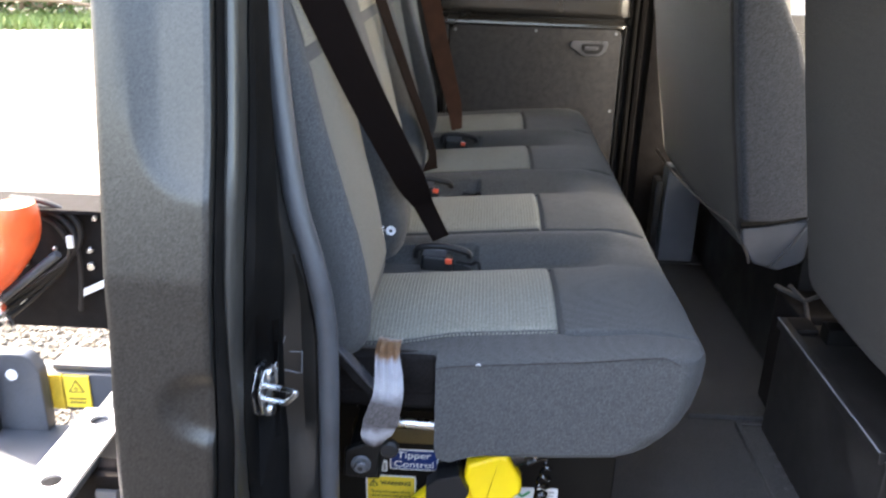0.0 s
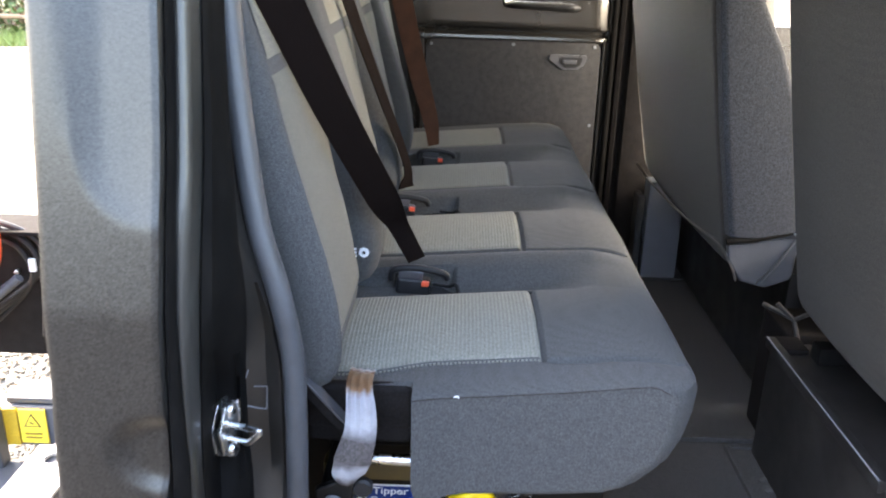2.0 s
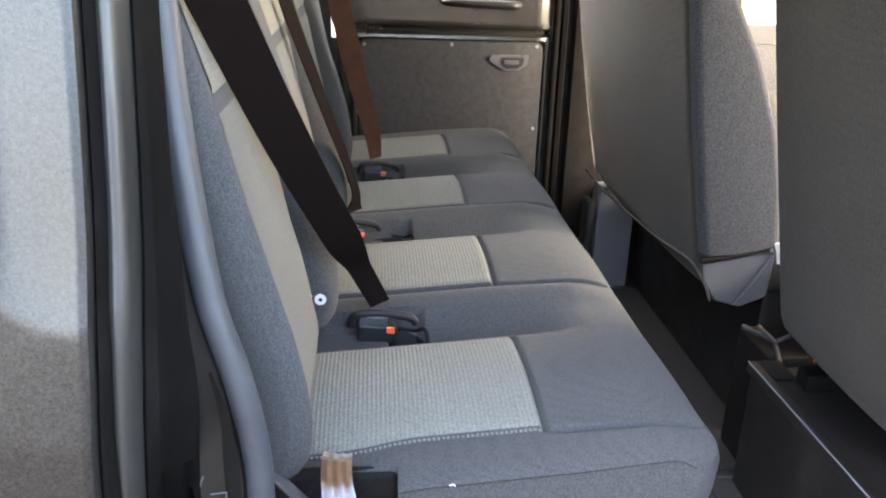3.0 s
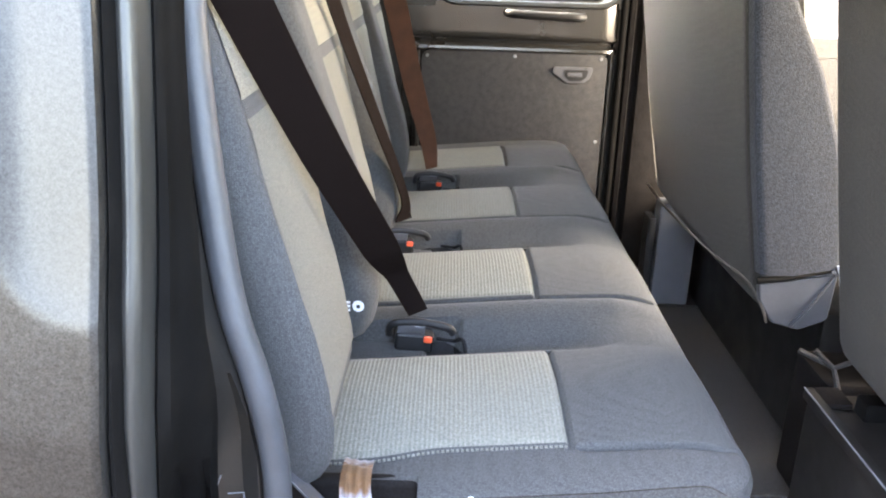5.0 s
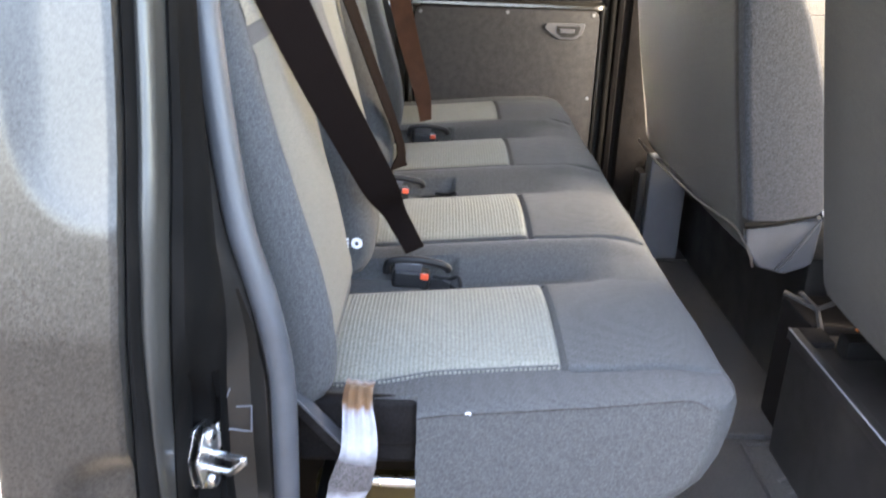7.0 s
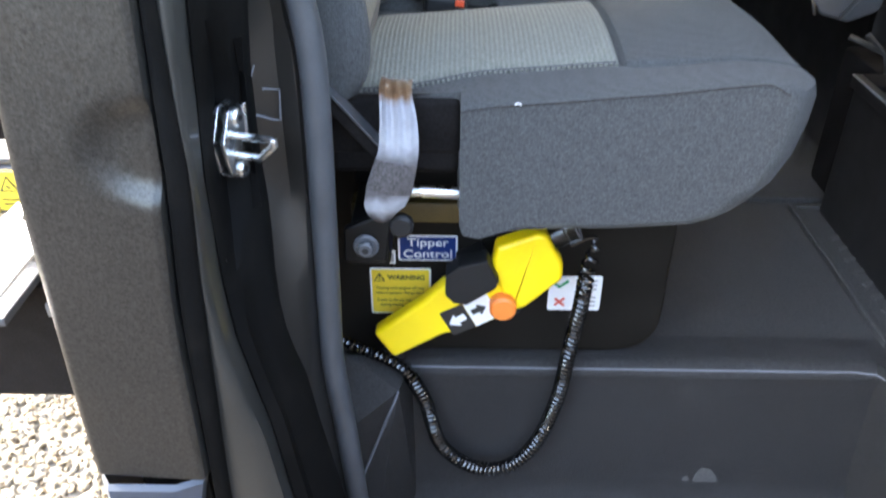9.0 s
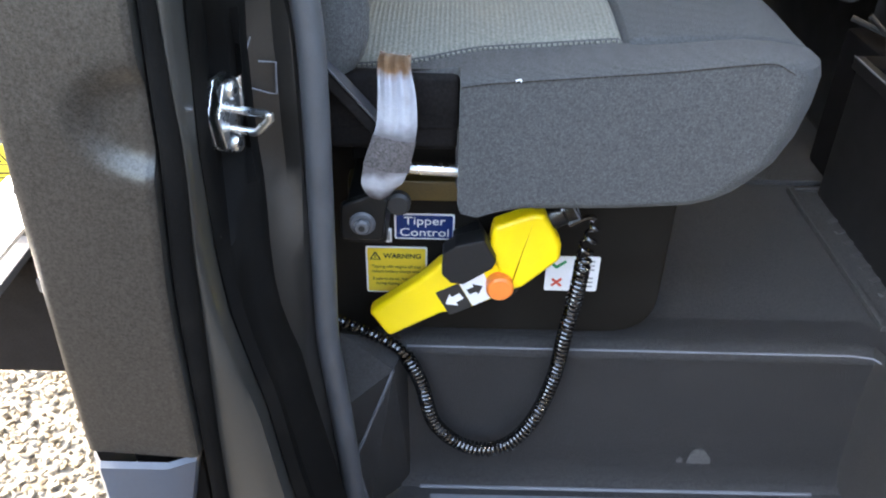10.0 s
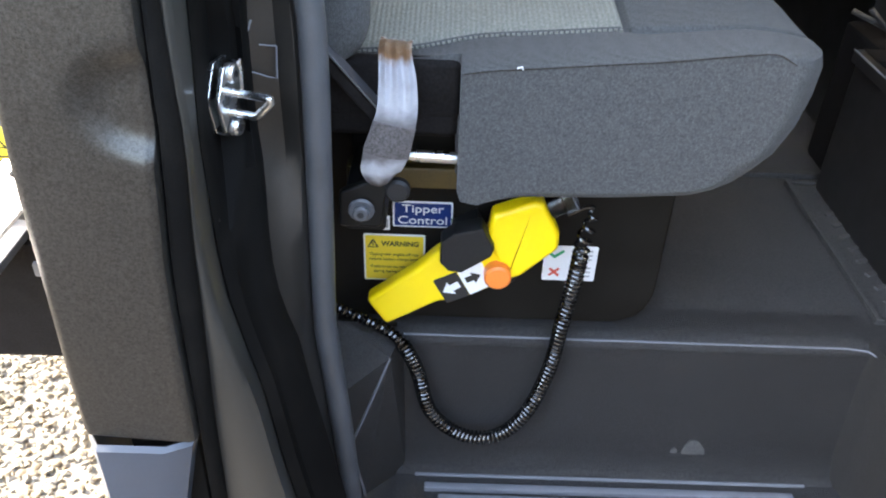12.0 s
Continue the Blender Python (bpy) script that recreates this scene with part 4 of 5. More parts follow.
# pale stitches along the near edge of the first insert, and dark lips of the buckle pockets
st = bmesh.new()
for k in range(58):
    x = -0.325 + 0.0056 * k
    st = merge(st, box(x - 0.0016, x + 0.0016, -0.0005, 0.0025, TOP + sag(x, 0.001), TOP + sag(x, 0.001) + 0.002))
part("edge_stitching", st, RIBBED, cushion, "pale stitches along the insert's edge")
for i in range(3):
    lip = [(x, y + i * PITCH, TOP + sag(x, y + i * PITCH) + 0.001) for x, y in ((-0.16, 0.262), (-0.132, 0.264), (-0.119, 0.28), (-0.115, 0.3), (-0.119, 0.322), (-0.134, 0.338), (-0.16, 0.342))]
    part("pocket_lip", tube(spline(lip, 5), 0.0032, 8), BLACK_CLOTH, cushion, "dark lip of the buckle pocket")
# dark patches laid in the buckle pockets
for i in range(3):
    rows = []
    for k in range(9):
        v = k / 8
        half = 0.036 * math.sqrt(max(0.05, 1 - (2 * v - 1) ** 4))
        rows.append([(-0.225 + 0.105 * v + 0.004 * math.sin(math.pi * q), i * PITCH + 0.302 + half * (2 * q - 1), TOP + sag(-0.225 + 0.105 * v, i * PITCH + 0.302 + half * (2 * q - 1)) + 0.002) for q in np.linspace(0, 1, 13)])
    part("pocket_lining", loft(rows), BLACK_CLOTH, cushion, "dark patch in the buckle pocket")
# piping along the near end and front edge of the cushion
pp = [(x, Y_NEAR - 0.0004, TOP - 0.04 * roll(x) + sag(x, Y_NEAR)) for x in np.linspace(-0.17, 0.13, 12)] + [(0.145, Y_NEAR, 1.1215), (0.153, Y_NEAR + 0.001, 1.117)]
part("piping", tube(spline(pp, 6), 0.0008, 6), CLOTH_BACK, cushion, "dark stitched seam")
part("thread_end", tube([(-0.118, Y_NEAR - 0.0015, 1.1065), (-0.1135, Y_NEAR - 0.003, 1.1085), (-0.1125, Y_NEAR - 0.0015, 1.1055)], 0.0009, 6), WHITE, cushion, "small white loose thread")
part("side_patch", box(-0.315, -0.1705, -0.0425, -0.022, 1.03, 1.097, 0.009, 3), MATT_BLACK, bench, "black cloth patch behind the lap strap")
part("side_cover", box(-0.315, -0.1705, -0.0405, 1.5, 1.006, 1.06, 0.012, 4), MATT_BLACK, bench, "black cloth side of the cushion base")
# frame under the cushion
part("frame_tube", tube([(-0.238, -0.05, 0.992), (-0.16, -0.052, 0.99), (0.05, -0.02, 0.985)], 0.0066, 14), CHROME, bench, "bright steel frame tube")
part("frame_rail", box(-0.3, 0.02, 0.0, 0.03, 0.92, 0.948, 0.004), mat("ochre_rail", (0.055, 0.035, 0.006), rough=0.5, var=0.3), bench, "dull ochre painted frame rail")
part("frame_rail", box(-0.3, 0.12, 0.05, 0.09, 0.944, 0.97, 0.004), BLACK_STEEL, bench)
part("hinge_arm", box(-0.006, 0.007, -0.01, 0.01, -0.056, 0.045, 0.003, 2, pose(-0.2865, -0.058, 1.0765, 0, -40, 0)), MATT_BLACK, bench, "dark steel hinge arm")
part("hinge_arm", box(-0.0013, 0.0013, -0.012, 0.01, -0.045, 0.045, 0.0006, 1, pose(-0.279, -0.06, 1.083, 0, -40, 0)), COVER, bench, "grey edge of the hinge arm")
# black panelled pedestal with a rounded lower corner
part("pedestal", prism(rounded([(-0.345, 0.656), (0.118, 0.656), (0.118, 0.955), (-0.345, 0.955)], [0.0, 0.07, 0.01, 0.0], 8), 1.4, Matrix.Translation((0, 0.085 + 1.4, 0)) @ FACE_Y, 0.004), BOX_BLACK, bench, "black boxed seat base")

# backrests: their front line from bottom to top
FRONT = [(1.085, -0.285), (1.10, -0.264), (1.125, -0.252), (1.16, -0.248), (1.21, -0.252), (1.27, -0.264), (1.36, -0.29), (1.45, -0.318), (1.53, -0.342), (1.63, -0.374), (1.72, -0.404), (1.76, -0.42)]


def backrest(y0, y1, i0, i1, tag):
    levels = list(np.linspace(1.085, 1.76, 44))

    def front(y, z):
        """The front surface: side bolsters stand proud of the middle."""
        x = at(FRONT, z)
        r = 0.038
        e = min(y - y0, y1 - y)
        x -= 0.05 * (1 - math.sqrt(max(0, 1 - max(0, (r - e) / r) ** 2)))
        dish = at([(1.1, 0.018), (1.2, 0.03), (1.3, 0.03), (1.4, 0.022), (1.5, 0.01), (1.76, 0.006)], z)
        x -= dish * ease(i0 - 0.03, i0 + 0.012, y)
        for s in (i0, i1):
            x -= 0.004 * math.exp(-((y - s) / 0.005) ** 2)
        return x
    yy = [y0, y0 + 0.001, y0 + 0.004, y0 + 0.009, y0 + 0.016, y0 + 0.026, y0 + 0.038] + list(np.linspace(y0 + 0.05, y1 - 0.05, 30)) + [y1 - 0.038, y1 - 0.026, y1 - 0.016, y1 - 0.009, y1 - 0.004, y1 - 0.001, y1]
    rows = []
    for k, z in enumerate(levels):
        sh = 0.02 * (1 - ease(1.085, 1.11, z)) + 0.03 * ease(1.73, 1.76, z)
        row = [(front(y, z) - sh * 0.5, y0 + (y - y0) * 1.0, z) for y in yy]
        bx = at(FRONT, z) - 0.115
        row += [(bx + 0.03, y1, z), (bx, y1 - 0.02, z), (bx, y0 + 0.02, z), (bx + 0.03, y0, z)]
        rows.append(row)
    b = part("backrest", loft(rows, closed=True, caps=True), CLOTH, bench, "dark grey cloth backrest")
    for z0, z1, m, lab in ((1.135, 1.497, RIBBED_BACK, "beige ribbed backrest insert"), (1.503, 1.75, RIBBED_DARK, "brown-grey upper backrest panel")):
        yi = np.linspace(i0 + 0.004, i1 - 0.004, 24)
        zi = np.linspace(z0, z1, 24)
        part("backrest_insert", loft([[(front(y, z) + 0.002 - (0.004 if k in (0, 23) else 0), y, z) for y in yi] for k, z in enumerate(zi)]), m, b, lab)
    if tag:
        # small round white mark with a little tab of print beside it, on the near flank
        part("round_mark", cylinder((-0.274, y0 - 0.0005, 1.157), (-0.274, y0 - 0.0018, 1.157), 0.0085, 18), WHITE, b, "small round white mark")
        part("round_mark_ring", cylinder((-0.274, y0 - 0.0018, 1.157), (-0.274, y0 - 0.0026, 1.157), 0.003, 14), INK, b)
        for k in range(3):
            part("print_bar", box(-0.298, -0.286, y0 - 0.0016, y0 - 0.0004, 1.149 + 0.006 * k, 1.1525 + 0.006 * k), WHITE, b)
    return b


backrest(-0.058, 0.25, -0.024, 0.215, False)
backrest(0.290, 0.690, 0.42, 0.655, True)
backrest(0.708, 1.110, 0.84, 1.075, False)
backrest(1.128, 1.53, 1.26, 1.495, False)


# ---- seat belts ----
def belt(points, widths, across, material, label, buckle, turn=0.0):
    ob = thing("seat_belt", buckle, label, "seat belt", "belts of the rear bench")
    p = spline(points, 10)
    n = len(p)
    w = [at([(k / (len(widths) - 1), v) for k, v in enumerate(widths)], i / (n - 1)) for i in range(n)]
    ac = []
    for i in range(n):
        f = i / (n - 1) * (len(across) - 1)
        k = min(int(f), len(across) - 2)
        ac.append(Vector(across[k]).lerp(Vector(across[k + 1]), f - k))
    part("webbing", ribbon(p, w, ac), material, ob)
    bx, by, bz = buckle
    m = pose(bx, by, bz, 0, 0, turn)
    bar = spline([(-0.046, 0.004, -0.008), (-0.045, 0.0, 0.006), (-0.036, -0.004, 0.0145), (-0.008, -0.006, 0.017), (0.022, -0.007, 0.013), (0.044, -0.006, 0.006), (0.05, -0.002, -0.004)], 5)
    part("tongue", tube([m @ q for q in bar], 0.0062, 10), PLASTIC, ob, "black plastic belt tongue")
    part("tongue_slot", box(-0.03, 0.012, -0.003, 0.001, -0.01, 0.008, 0.001, 1, m @ pose(-0.004, -0.004, 0.004, 16, 6, 0)), SHADE_GREY, ob, "grey metal tongue plate")
    bk = part("buckle", box(-0.033, 0.026, -0.012, 0.014, -0.034, -0.004, 0.006, 3, m @ pose(-0.003, 0.004, 0.0, 0, 6, 0)), PLASTIC, ob, "black plastic buckle")
    part("release_button", box(-0.006, 0.007, -0.017, -0.011, -0.012, -0.002, 0.002, 2, m @ pose(0.012, 0.002, -0.003, 0, 6, 0)), RED, bk, "red release button")
    return ob


belt([(-0.395, -0.16, 1.80), (-0.342, -0.02, 1.605), (-0.292, 0.11, 1.43), (-0.238, 0.25, 1.262), (-0.218, 0.305, 1.20), (-0.188, 0.322, 1.135)], [0.051, 0.051, 0.051, 0.05, 0.034, 0.03],
     [(0.9, 0.2, 0.4), (0.9, 0.2, 0.4), (0.9, 0.2, 0.4), (0.9, 0.2, 0.4), (1, 0, 0.4), (1, 0.1, 0.0)], BELT, "dark brown seat belt buckled across the near backrest", (-0.185, 0.322, 1.105), 4)
belt([(-0.365, 0.46, 1.72), (-0.335, 0.55, 1.56), (-0.287, 0.64, 1.385), (-0.235, 0.735, 1.20), (-0.235, 0.745, 1.14)], [0.034, 0.034, 0.032, 0.032, 0.042],
     [(0.35, 0.8, 0.2), (0.35, 0.8, 0.2), (0.3, 0.8, 0.3), (0.25, 0.9, 0.2), (0.6, 0.6, 0)], BELT, "dark seat belt buckled at the second place", (-0.235, 0.742, 1.105), 10)
belt([(-0.31, 0.98, 1.72), (-0.275, 1.06, 1.54), (-0.235, 1.12, 1.35), (-0.2, 1.155, 1.21), (-0.19, 1.16, 1.14)], [0.048, 0.048, 0.046, 0.04, 0.03],
     [(1, 0.1, 0.2), (1, 0.1, 0.2), (1, 0.1, 0.2), (1, 0.3, 0.1), (1, 0.5, 0)], BELT_LIT, "seat belt buckled at the third place, coloured brown as if sunlit", (-0.185, 1.165, 1.11), 8)

# grey lap strap that comes out between cushion and backrest down to its floor anchor
lap = thing("lap_strap", (-0.275, -0.08, 0.936), "silver-grey lap strap bolted to a black anchor bracket", "seat belt")
path = [(-0.238, -0.02, 1.108), (-0.238, -0.05, 1.118), (-0.237, -0.076, 1.119), (-0.235, -0.091, 1.109), (-0.2335, -0.096, 1.088), (-0.2345, -0.098, 1.06), (-0.241, -0.098, 1.032), (-0.2465, -0.096, 1.01), (-0.2515, -0.092, 0.99), (-0.2545, -0.084, 0.972)]
p = spline(path, 8)
n = len(p)


def strap_piece(i0, i1, extra=0.0):
    """A length of the strap: creased lengthwise at its top, cupped lower down."""
    rows = []
    for i in range(i0, i1 + 1):
        f = i / (n - 1)
        h = at([(0, 0.032), (0.3, 0.033), (0.45, 0.038), (0.6, 0.042), (0.75, 0.047), (0.88, 0.043), (1, 0.026)], f) / 2 + extra
        d = (p[min(i + 1, n - 1)] - p[max(i - 1, 0)]).normalized()
        w = Vector((1, 0.06, at([(0.3, -0.12), (0.55, -0.1), (0.7, 0.2), (0.9, 0.26)], f)))
        w = (w - d * w.dot(d)).normalized()
        out = w.cross(d).normalized()
        if out.y > 0 or (abs(out.y) < 0.3 and out.z < 0):
            out = -out
        row = []
        m = 17
        for side in (1, -1):
            for k in range(m):
                u = (2 * k / (m - 1) - 1) * side
                fold = 0.0022 * math.cos(3.2 * math.pi * u) * at([(0.1, 0.3), (0.32, 1), (0.5, 0.8), (0.62, 0.1)], f)
                cup = -0.005 * u * u * at([(0.4, 0.2), (0.7, 1.0), (1, 1.4)], f)
                row.append(p[i] + w * h * u + out * (fold + cup + (0.0008 + extra) * side))
        rows.append(row)
    return loft(rows, closed=True, caps=True)


# brown stain at the fold; dark and bright shading bands put into the colour
STRAP = mat("stained_shaded_webbing", (0.34, 0.345, 0.375), rough=0.5, spec=0.35, var=0.16, scale=90, fine=1500, bump=0.35, dist=0.0004)
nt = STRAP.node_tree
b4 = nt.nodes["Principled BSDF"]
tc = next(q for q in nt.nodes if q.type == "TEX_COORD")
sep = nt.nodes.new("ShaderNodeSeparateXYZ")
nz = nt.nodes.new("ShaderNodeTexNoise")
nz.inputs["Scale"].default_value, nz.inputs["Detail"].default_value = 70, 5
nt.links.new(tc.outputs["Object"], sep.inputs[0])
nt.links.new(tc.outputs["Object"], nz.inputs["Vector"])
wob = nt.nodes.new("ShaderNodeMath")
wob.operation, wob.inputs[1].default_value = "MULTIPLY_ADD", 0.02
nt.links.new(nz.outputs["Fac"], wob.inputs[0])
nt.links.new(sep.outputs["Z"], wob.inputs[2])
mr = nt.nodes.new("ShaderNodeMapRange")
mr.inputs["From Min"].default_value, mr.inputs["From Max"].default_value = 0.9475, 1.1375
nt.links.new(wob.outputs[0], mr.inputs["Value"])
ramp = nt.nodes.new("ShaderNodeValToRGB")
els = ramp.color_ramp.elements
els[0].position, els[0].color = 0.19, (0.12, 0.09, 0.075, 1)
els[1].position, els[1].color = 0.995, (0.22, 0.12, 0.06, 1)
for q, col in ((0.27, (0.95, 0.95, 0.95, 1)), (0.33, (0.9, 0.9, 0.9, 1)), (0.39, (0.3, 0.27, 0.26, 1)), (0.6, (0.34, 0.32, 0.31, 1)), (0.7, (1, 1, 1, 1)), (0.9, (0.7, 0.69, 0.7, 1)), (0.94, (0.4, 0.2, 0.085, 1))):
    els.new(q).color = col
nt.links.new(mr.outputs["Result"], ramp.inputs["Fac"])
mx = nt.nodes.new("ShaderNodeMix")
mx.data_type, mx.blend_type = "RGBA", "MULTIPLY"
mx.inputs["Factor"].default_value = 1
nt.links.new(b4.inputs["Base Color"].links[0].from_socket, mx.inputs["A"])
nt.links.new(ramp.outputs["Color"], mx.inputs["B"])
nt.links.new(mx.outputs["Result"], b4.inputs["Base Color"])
part("webbing", strap_piece(0, n - 1), STRAP, lap, "silver-grey webbing, stained brown at its fold, with shading bands in its colour")
near = [i for i in range(n) if 1.012 < p[i].z < 1.05]
part("stitching", strap_piece(near[0], near[-1], 0.0006), STITCH, lap, "dark cross-stitched band")
anchor = part("anchor_bracket", prism(rounded([(-0.026, -0.024), (0.022, -0.024), (0.026, 0.014), (0.03, 0.03), (0.008, 0.034), (-0.024, 0.02)], 0.007), 0.012, on_y(-0.275, -0.062, 0.936, 0), 0.003), BLACK_STEEL, lap, "black anchor bracket")
part("bolt_washer", cylinder((-0.275, -0.074, 0.936), (-0.275, -0.079, 0.936), 0.0145, 20, 0.002), CHASSIS, anchor)
part("bolt", cylinder((-0.275, -0.079, 0.936), (-0.275, -0.087, 0.936), 0.0095, 8, 0.002), CHASSIS, anchor, "grey bolt head")
part("bolt_socket", cylinder((-0.275, -0.087, 0.936), (-0.275, -0.0876, 0.936), 0.004, 6), PLASTIC, anchor)
part("bracket_ear", cylinder((-0.236, -0.06, 0.958), (-0.236, -0.074, 0.958), 0.014, 16, 0.003), PLASTIC, anchor)
part("post", box(-0.295, -0.25, -0.062, 0.086, 0.90, 0.95, 0.004), BLACK_STEEL, lap)

# ---- labels on the seat base ----
PY = 0.0842


def label_plate(name, x0, x1, z0, z1, fill, border, label, r=0.004, tilt=0.0):
    ob = thing(name, ((x0 + x1) / 2, PY, z0), label, "label", "labels on the seat base")
    cxx, czz = (x0 + x1) / 2, (z0 + z1) / 2
    w, h = (x1 - x0) / 2, (z1 - z0) / 2
    part("border", prism(rounded([(-w, -h), (w, -h), (w, h), (-w, h)], r), 0.0008, on_y(cxx, PY, czz)), border, ob)
    part("field", prism(rounded([(-w + 0.0025, -h + 0.0025), (w - 0.0025, -h + 0.0025), (w - 0.0025, h - 0.0025), (-w + 0.0025, h - 0.0025)], max(0.001, r - 0.002)), 0.0008, on_y(cxx, PY - 0.0009, czz)), fill, ob)
    return ob


L1 = label_plate("tipper_label", -0.252, -0.172, 0.812, 0.852, BLUE, WHITE, "blue and white label reading Tipper Control")
lettering("Tipper", 0.0172, on_y(-0.212, PY - 0.002, 0.841), WHITE, L1, bold=0.0001, stretch=1.2)
lettering("Control", 0.0172, on_y(-0.212, PY - 0.002, 0.823), WHITE, L1, bold=0.0001, stretch=1.2)
L2 = label_plate("warning_label", -0.292, -0.208, 0.722, 0.799, YLABEL, WHITE, "yellow warning label with small print")
lettering("WARNING", 0.0105, on_y(-0.242, PY - 0.002, 0.784), INK, L2, bold=0.0003, stretch=1.0)
tri = prism(rounded([(-0.008, -0.006), (0.008, -0.006), (0, 0.008)], 0.001), 0.0004, on_y(-0.279, PY - 0.0019, 0.784))
part("triangle", tri, INK, L2)
part("triangle_field", prism([(-0.005, -0.0042), (0.005, -0.0042), (0, 0.0045)], 0.0004, on_y(-0.279, PY - 0.0024, 0.784)), YLABEL, L2)
part("triangle_mark", box(-0.2798, -0.2782, PY - 0.0034, PY - 0.0029, 0.7815, 0.7865), INK, L2)
for text, z in (("Tipping with engine off may", 0.7665), ("reduce battery charge level.", 0.7585), ("If safe to do so, run engine", 0.746), ("during tipping operation", 0.738)):
    lettering(text, 0.0062, on_y(-0.2505, PY - 0.002, z), INK_BROWN, L2, bold=0.0001, stretch=0.98 if len(text) > 25 else 0.94)
L3 = label_plate("tick_cross_label", -0.045, 0.028, 0.731, 0.789, WHITE, WHITE, "white label with green tick and red cross behind the cord", 0.004)
part("tick", merge(box(-0.0085, 0.0085, -0.0022, 0.0022, 0, 0.0004, 0, 1, on_y(-0.025, PY - 0.002, 0.7765, 40)), box(-0.0045, 0.0045, -0.0022, 0.0022, 0, 0.0004, 0, 1, on_y(-0.0335, PY - 0.002, 0.7742, -40))), GREEN, L3, "green tick")
part("cross", merge(box(-0.009, 0.009, -0.0018, 0.0018, 0, 0.0004, 0, 1, on_y(-0.029, PY - 0.002, 0.7465, 42)), box(-0.009, 0.009, -0.0018, 0.0018, 0, 0.0004, 0, 1, on_y(-0.029, PY - 0.0026, 0.7465, -42))), REDINK, L3, "red cross")
for z in (0.782, 0.775, 0.768, 0.754, 0.747, 0.74):
    part("print_bar", box(-0.008, 0.021, PY - 0.0022, PY - 0.0018, z - 0.0012, z + 0.0012), GREYINK, L3)
L4 = label_plate("small_label", -0.265, -0.256, 0.806, 0.828, WHITE, WHITE, "small white label beside the anchor", 0.001)
part("print_bar", box(-0.2628, -0.2582, PY - 0.0022, PY - 0.0018, 0.81, 0.824), GREYINK, L4)

# ---- tipper hand control ----
pend = thing("tipper_hand_control", (-0.12, 0.045, 0.79), "yellow plastic tipper hand control hanging on the seat base", "controller")
F = on_y(-0.12, 0.062, 0.79, 28)          # local x along the grip, local z towards the doorway
grip = [(-0.172, 0.027), (-0.168, -0.022), (-0.085, -0.017), (-0.06, -0.0265), (0.01, -0.026), (0.03, 0.046), (-0.02, 0.052), (-0.05, 0.056), (-0.085, 0.044)]
part("grip", prism(rounded(grip, [0.008, 0.008, 0.02, 0.02, 0.004, 0.004, 0.01, 0.01, 0.02], 4), 0.026, F @ Matrix.Translation((0, 0, 0.016)), 0.007, 4), YELLOW, pend, "yellow plastic grip")
head = [(0.008, -0.022), (0.03, -0.024), (0.09, -0.006), (0.1, 0.014), (0.1, 0.062), (0.09, 0.072), (0.036, 0.077), (0.016, 0.05)]
part("head", prism(rounded(head, [0.006, 0.008, 0.014, 0.012, 0.01, 0.01, 0.008, 0.01], 4), 0.03, F @ Matrix.Translation((0, 0, 0.015)), 0.007, 4), YELLOW, pend, "yellow plastic head of the control")
part("hanger", prism([(-0.03, 0.03), (0.008, 0.03), (0.008, 0.058), (-0.03, 0.058)], 0.042, F @ Matrix.Translation((0, 0, -0.0225)), 0.002), PLASTIC, pend, "black plastic hanger")
part("guard", prism(rounded([(-0.05, 0.05), (-0.046, 0.034), (-0.032, 0.024), (0.012, 0.03), (0.021, 0.038), (0.022, 0.074), (-0.014, 0.082), (-0.034, 0.078)], 0.005), 0.03, F @ Matrix.Translation((0, 0, 0.03)), 0.004, 2), PLASTIC, pend, "black plastic hook guard")
part("black_switch", prism(rounded([(-0.076, -0.023), (-0.042, -0.023), (-0.042, 0.0185), (-0.076, 0.0185)], 0.003), 0.0016, F @ Matrix.Translation((0, 0, 0.0412)), 0.0004), INK, pend, "black arrow panel")
part("white_switch", prism(rounded([(-0.0415, -0.023), (-0.008, -0.021), (-0.006, 0.02), (-0.0415, 0.0185)], 0.003), 0.0016, F @ Matrix.Translation((0, 0, 0.0412)), 0.0004), WHITE, pend, "white arrow panel")
ARROW = [(-0.013, 0), (0.0, 0.011), (0.0, 0.005), (0.012, 0.005), (0.012, -0.005), (0.0, -0.005), (0.0, -0.011)]
part("arrow", prism(ARROW, 0.0005, F @ Matrix.Translation((-0.059, -0.002, 0.0431)) @ Matrix.Rotation(radians(6), 4, "Z")), WHITE, pend, "white arrow")
part("arrow", prism([(-x * 0.85, y * 0.85) for x, y in ARROW], 0.0005, F @ Matrix.Translation((-0.0265, 0.001, 0.0431))), INK, pend, "black arrow")
c0 = F @ Vector((0.006, -0.004, 0.036))
c1 = F @ Vector((0.006, -0.004, 0.06))
part("stop_button", cylinder(c0, c1, 0.0175, 28, 0.003), ORANGE, pend, "orange push button")
part("button_collar", cylinder(F @ Vector((0.012, -0.012, 0.02)), F @ Vector((0.012, -0.012, 0.043)), 0.018, 24, 0.002), PLASTIC, pend)
part("cord_gland", cylinder(F @ Vector((0.09, 0.045, 0.02)), F @ Vector((0.12, 0.047, 0.02)), 0.012, 20, 0.002), PLASTIC, pend, "black cord gland")
part("gland_cap", tube([F @ Vector((x, 0.045 + (x - 0.096) * 0.08, 0.02)) for x in (0.098, 0.106, 0.122, 0.128, 0.134)], lambda k: 0.0165 + 0.0035 * k, 24, caps=False), CLEAR, pend, "clear plastic cap")
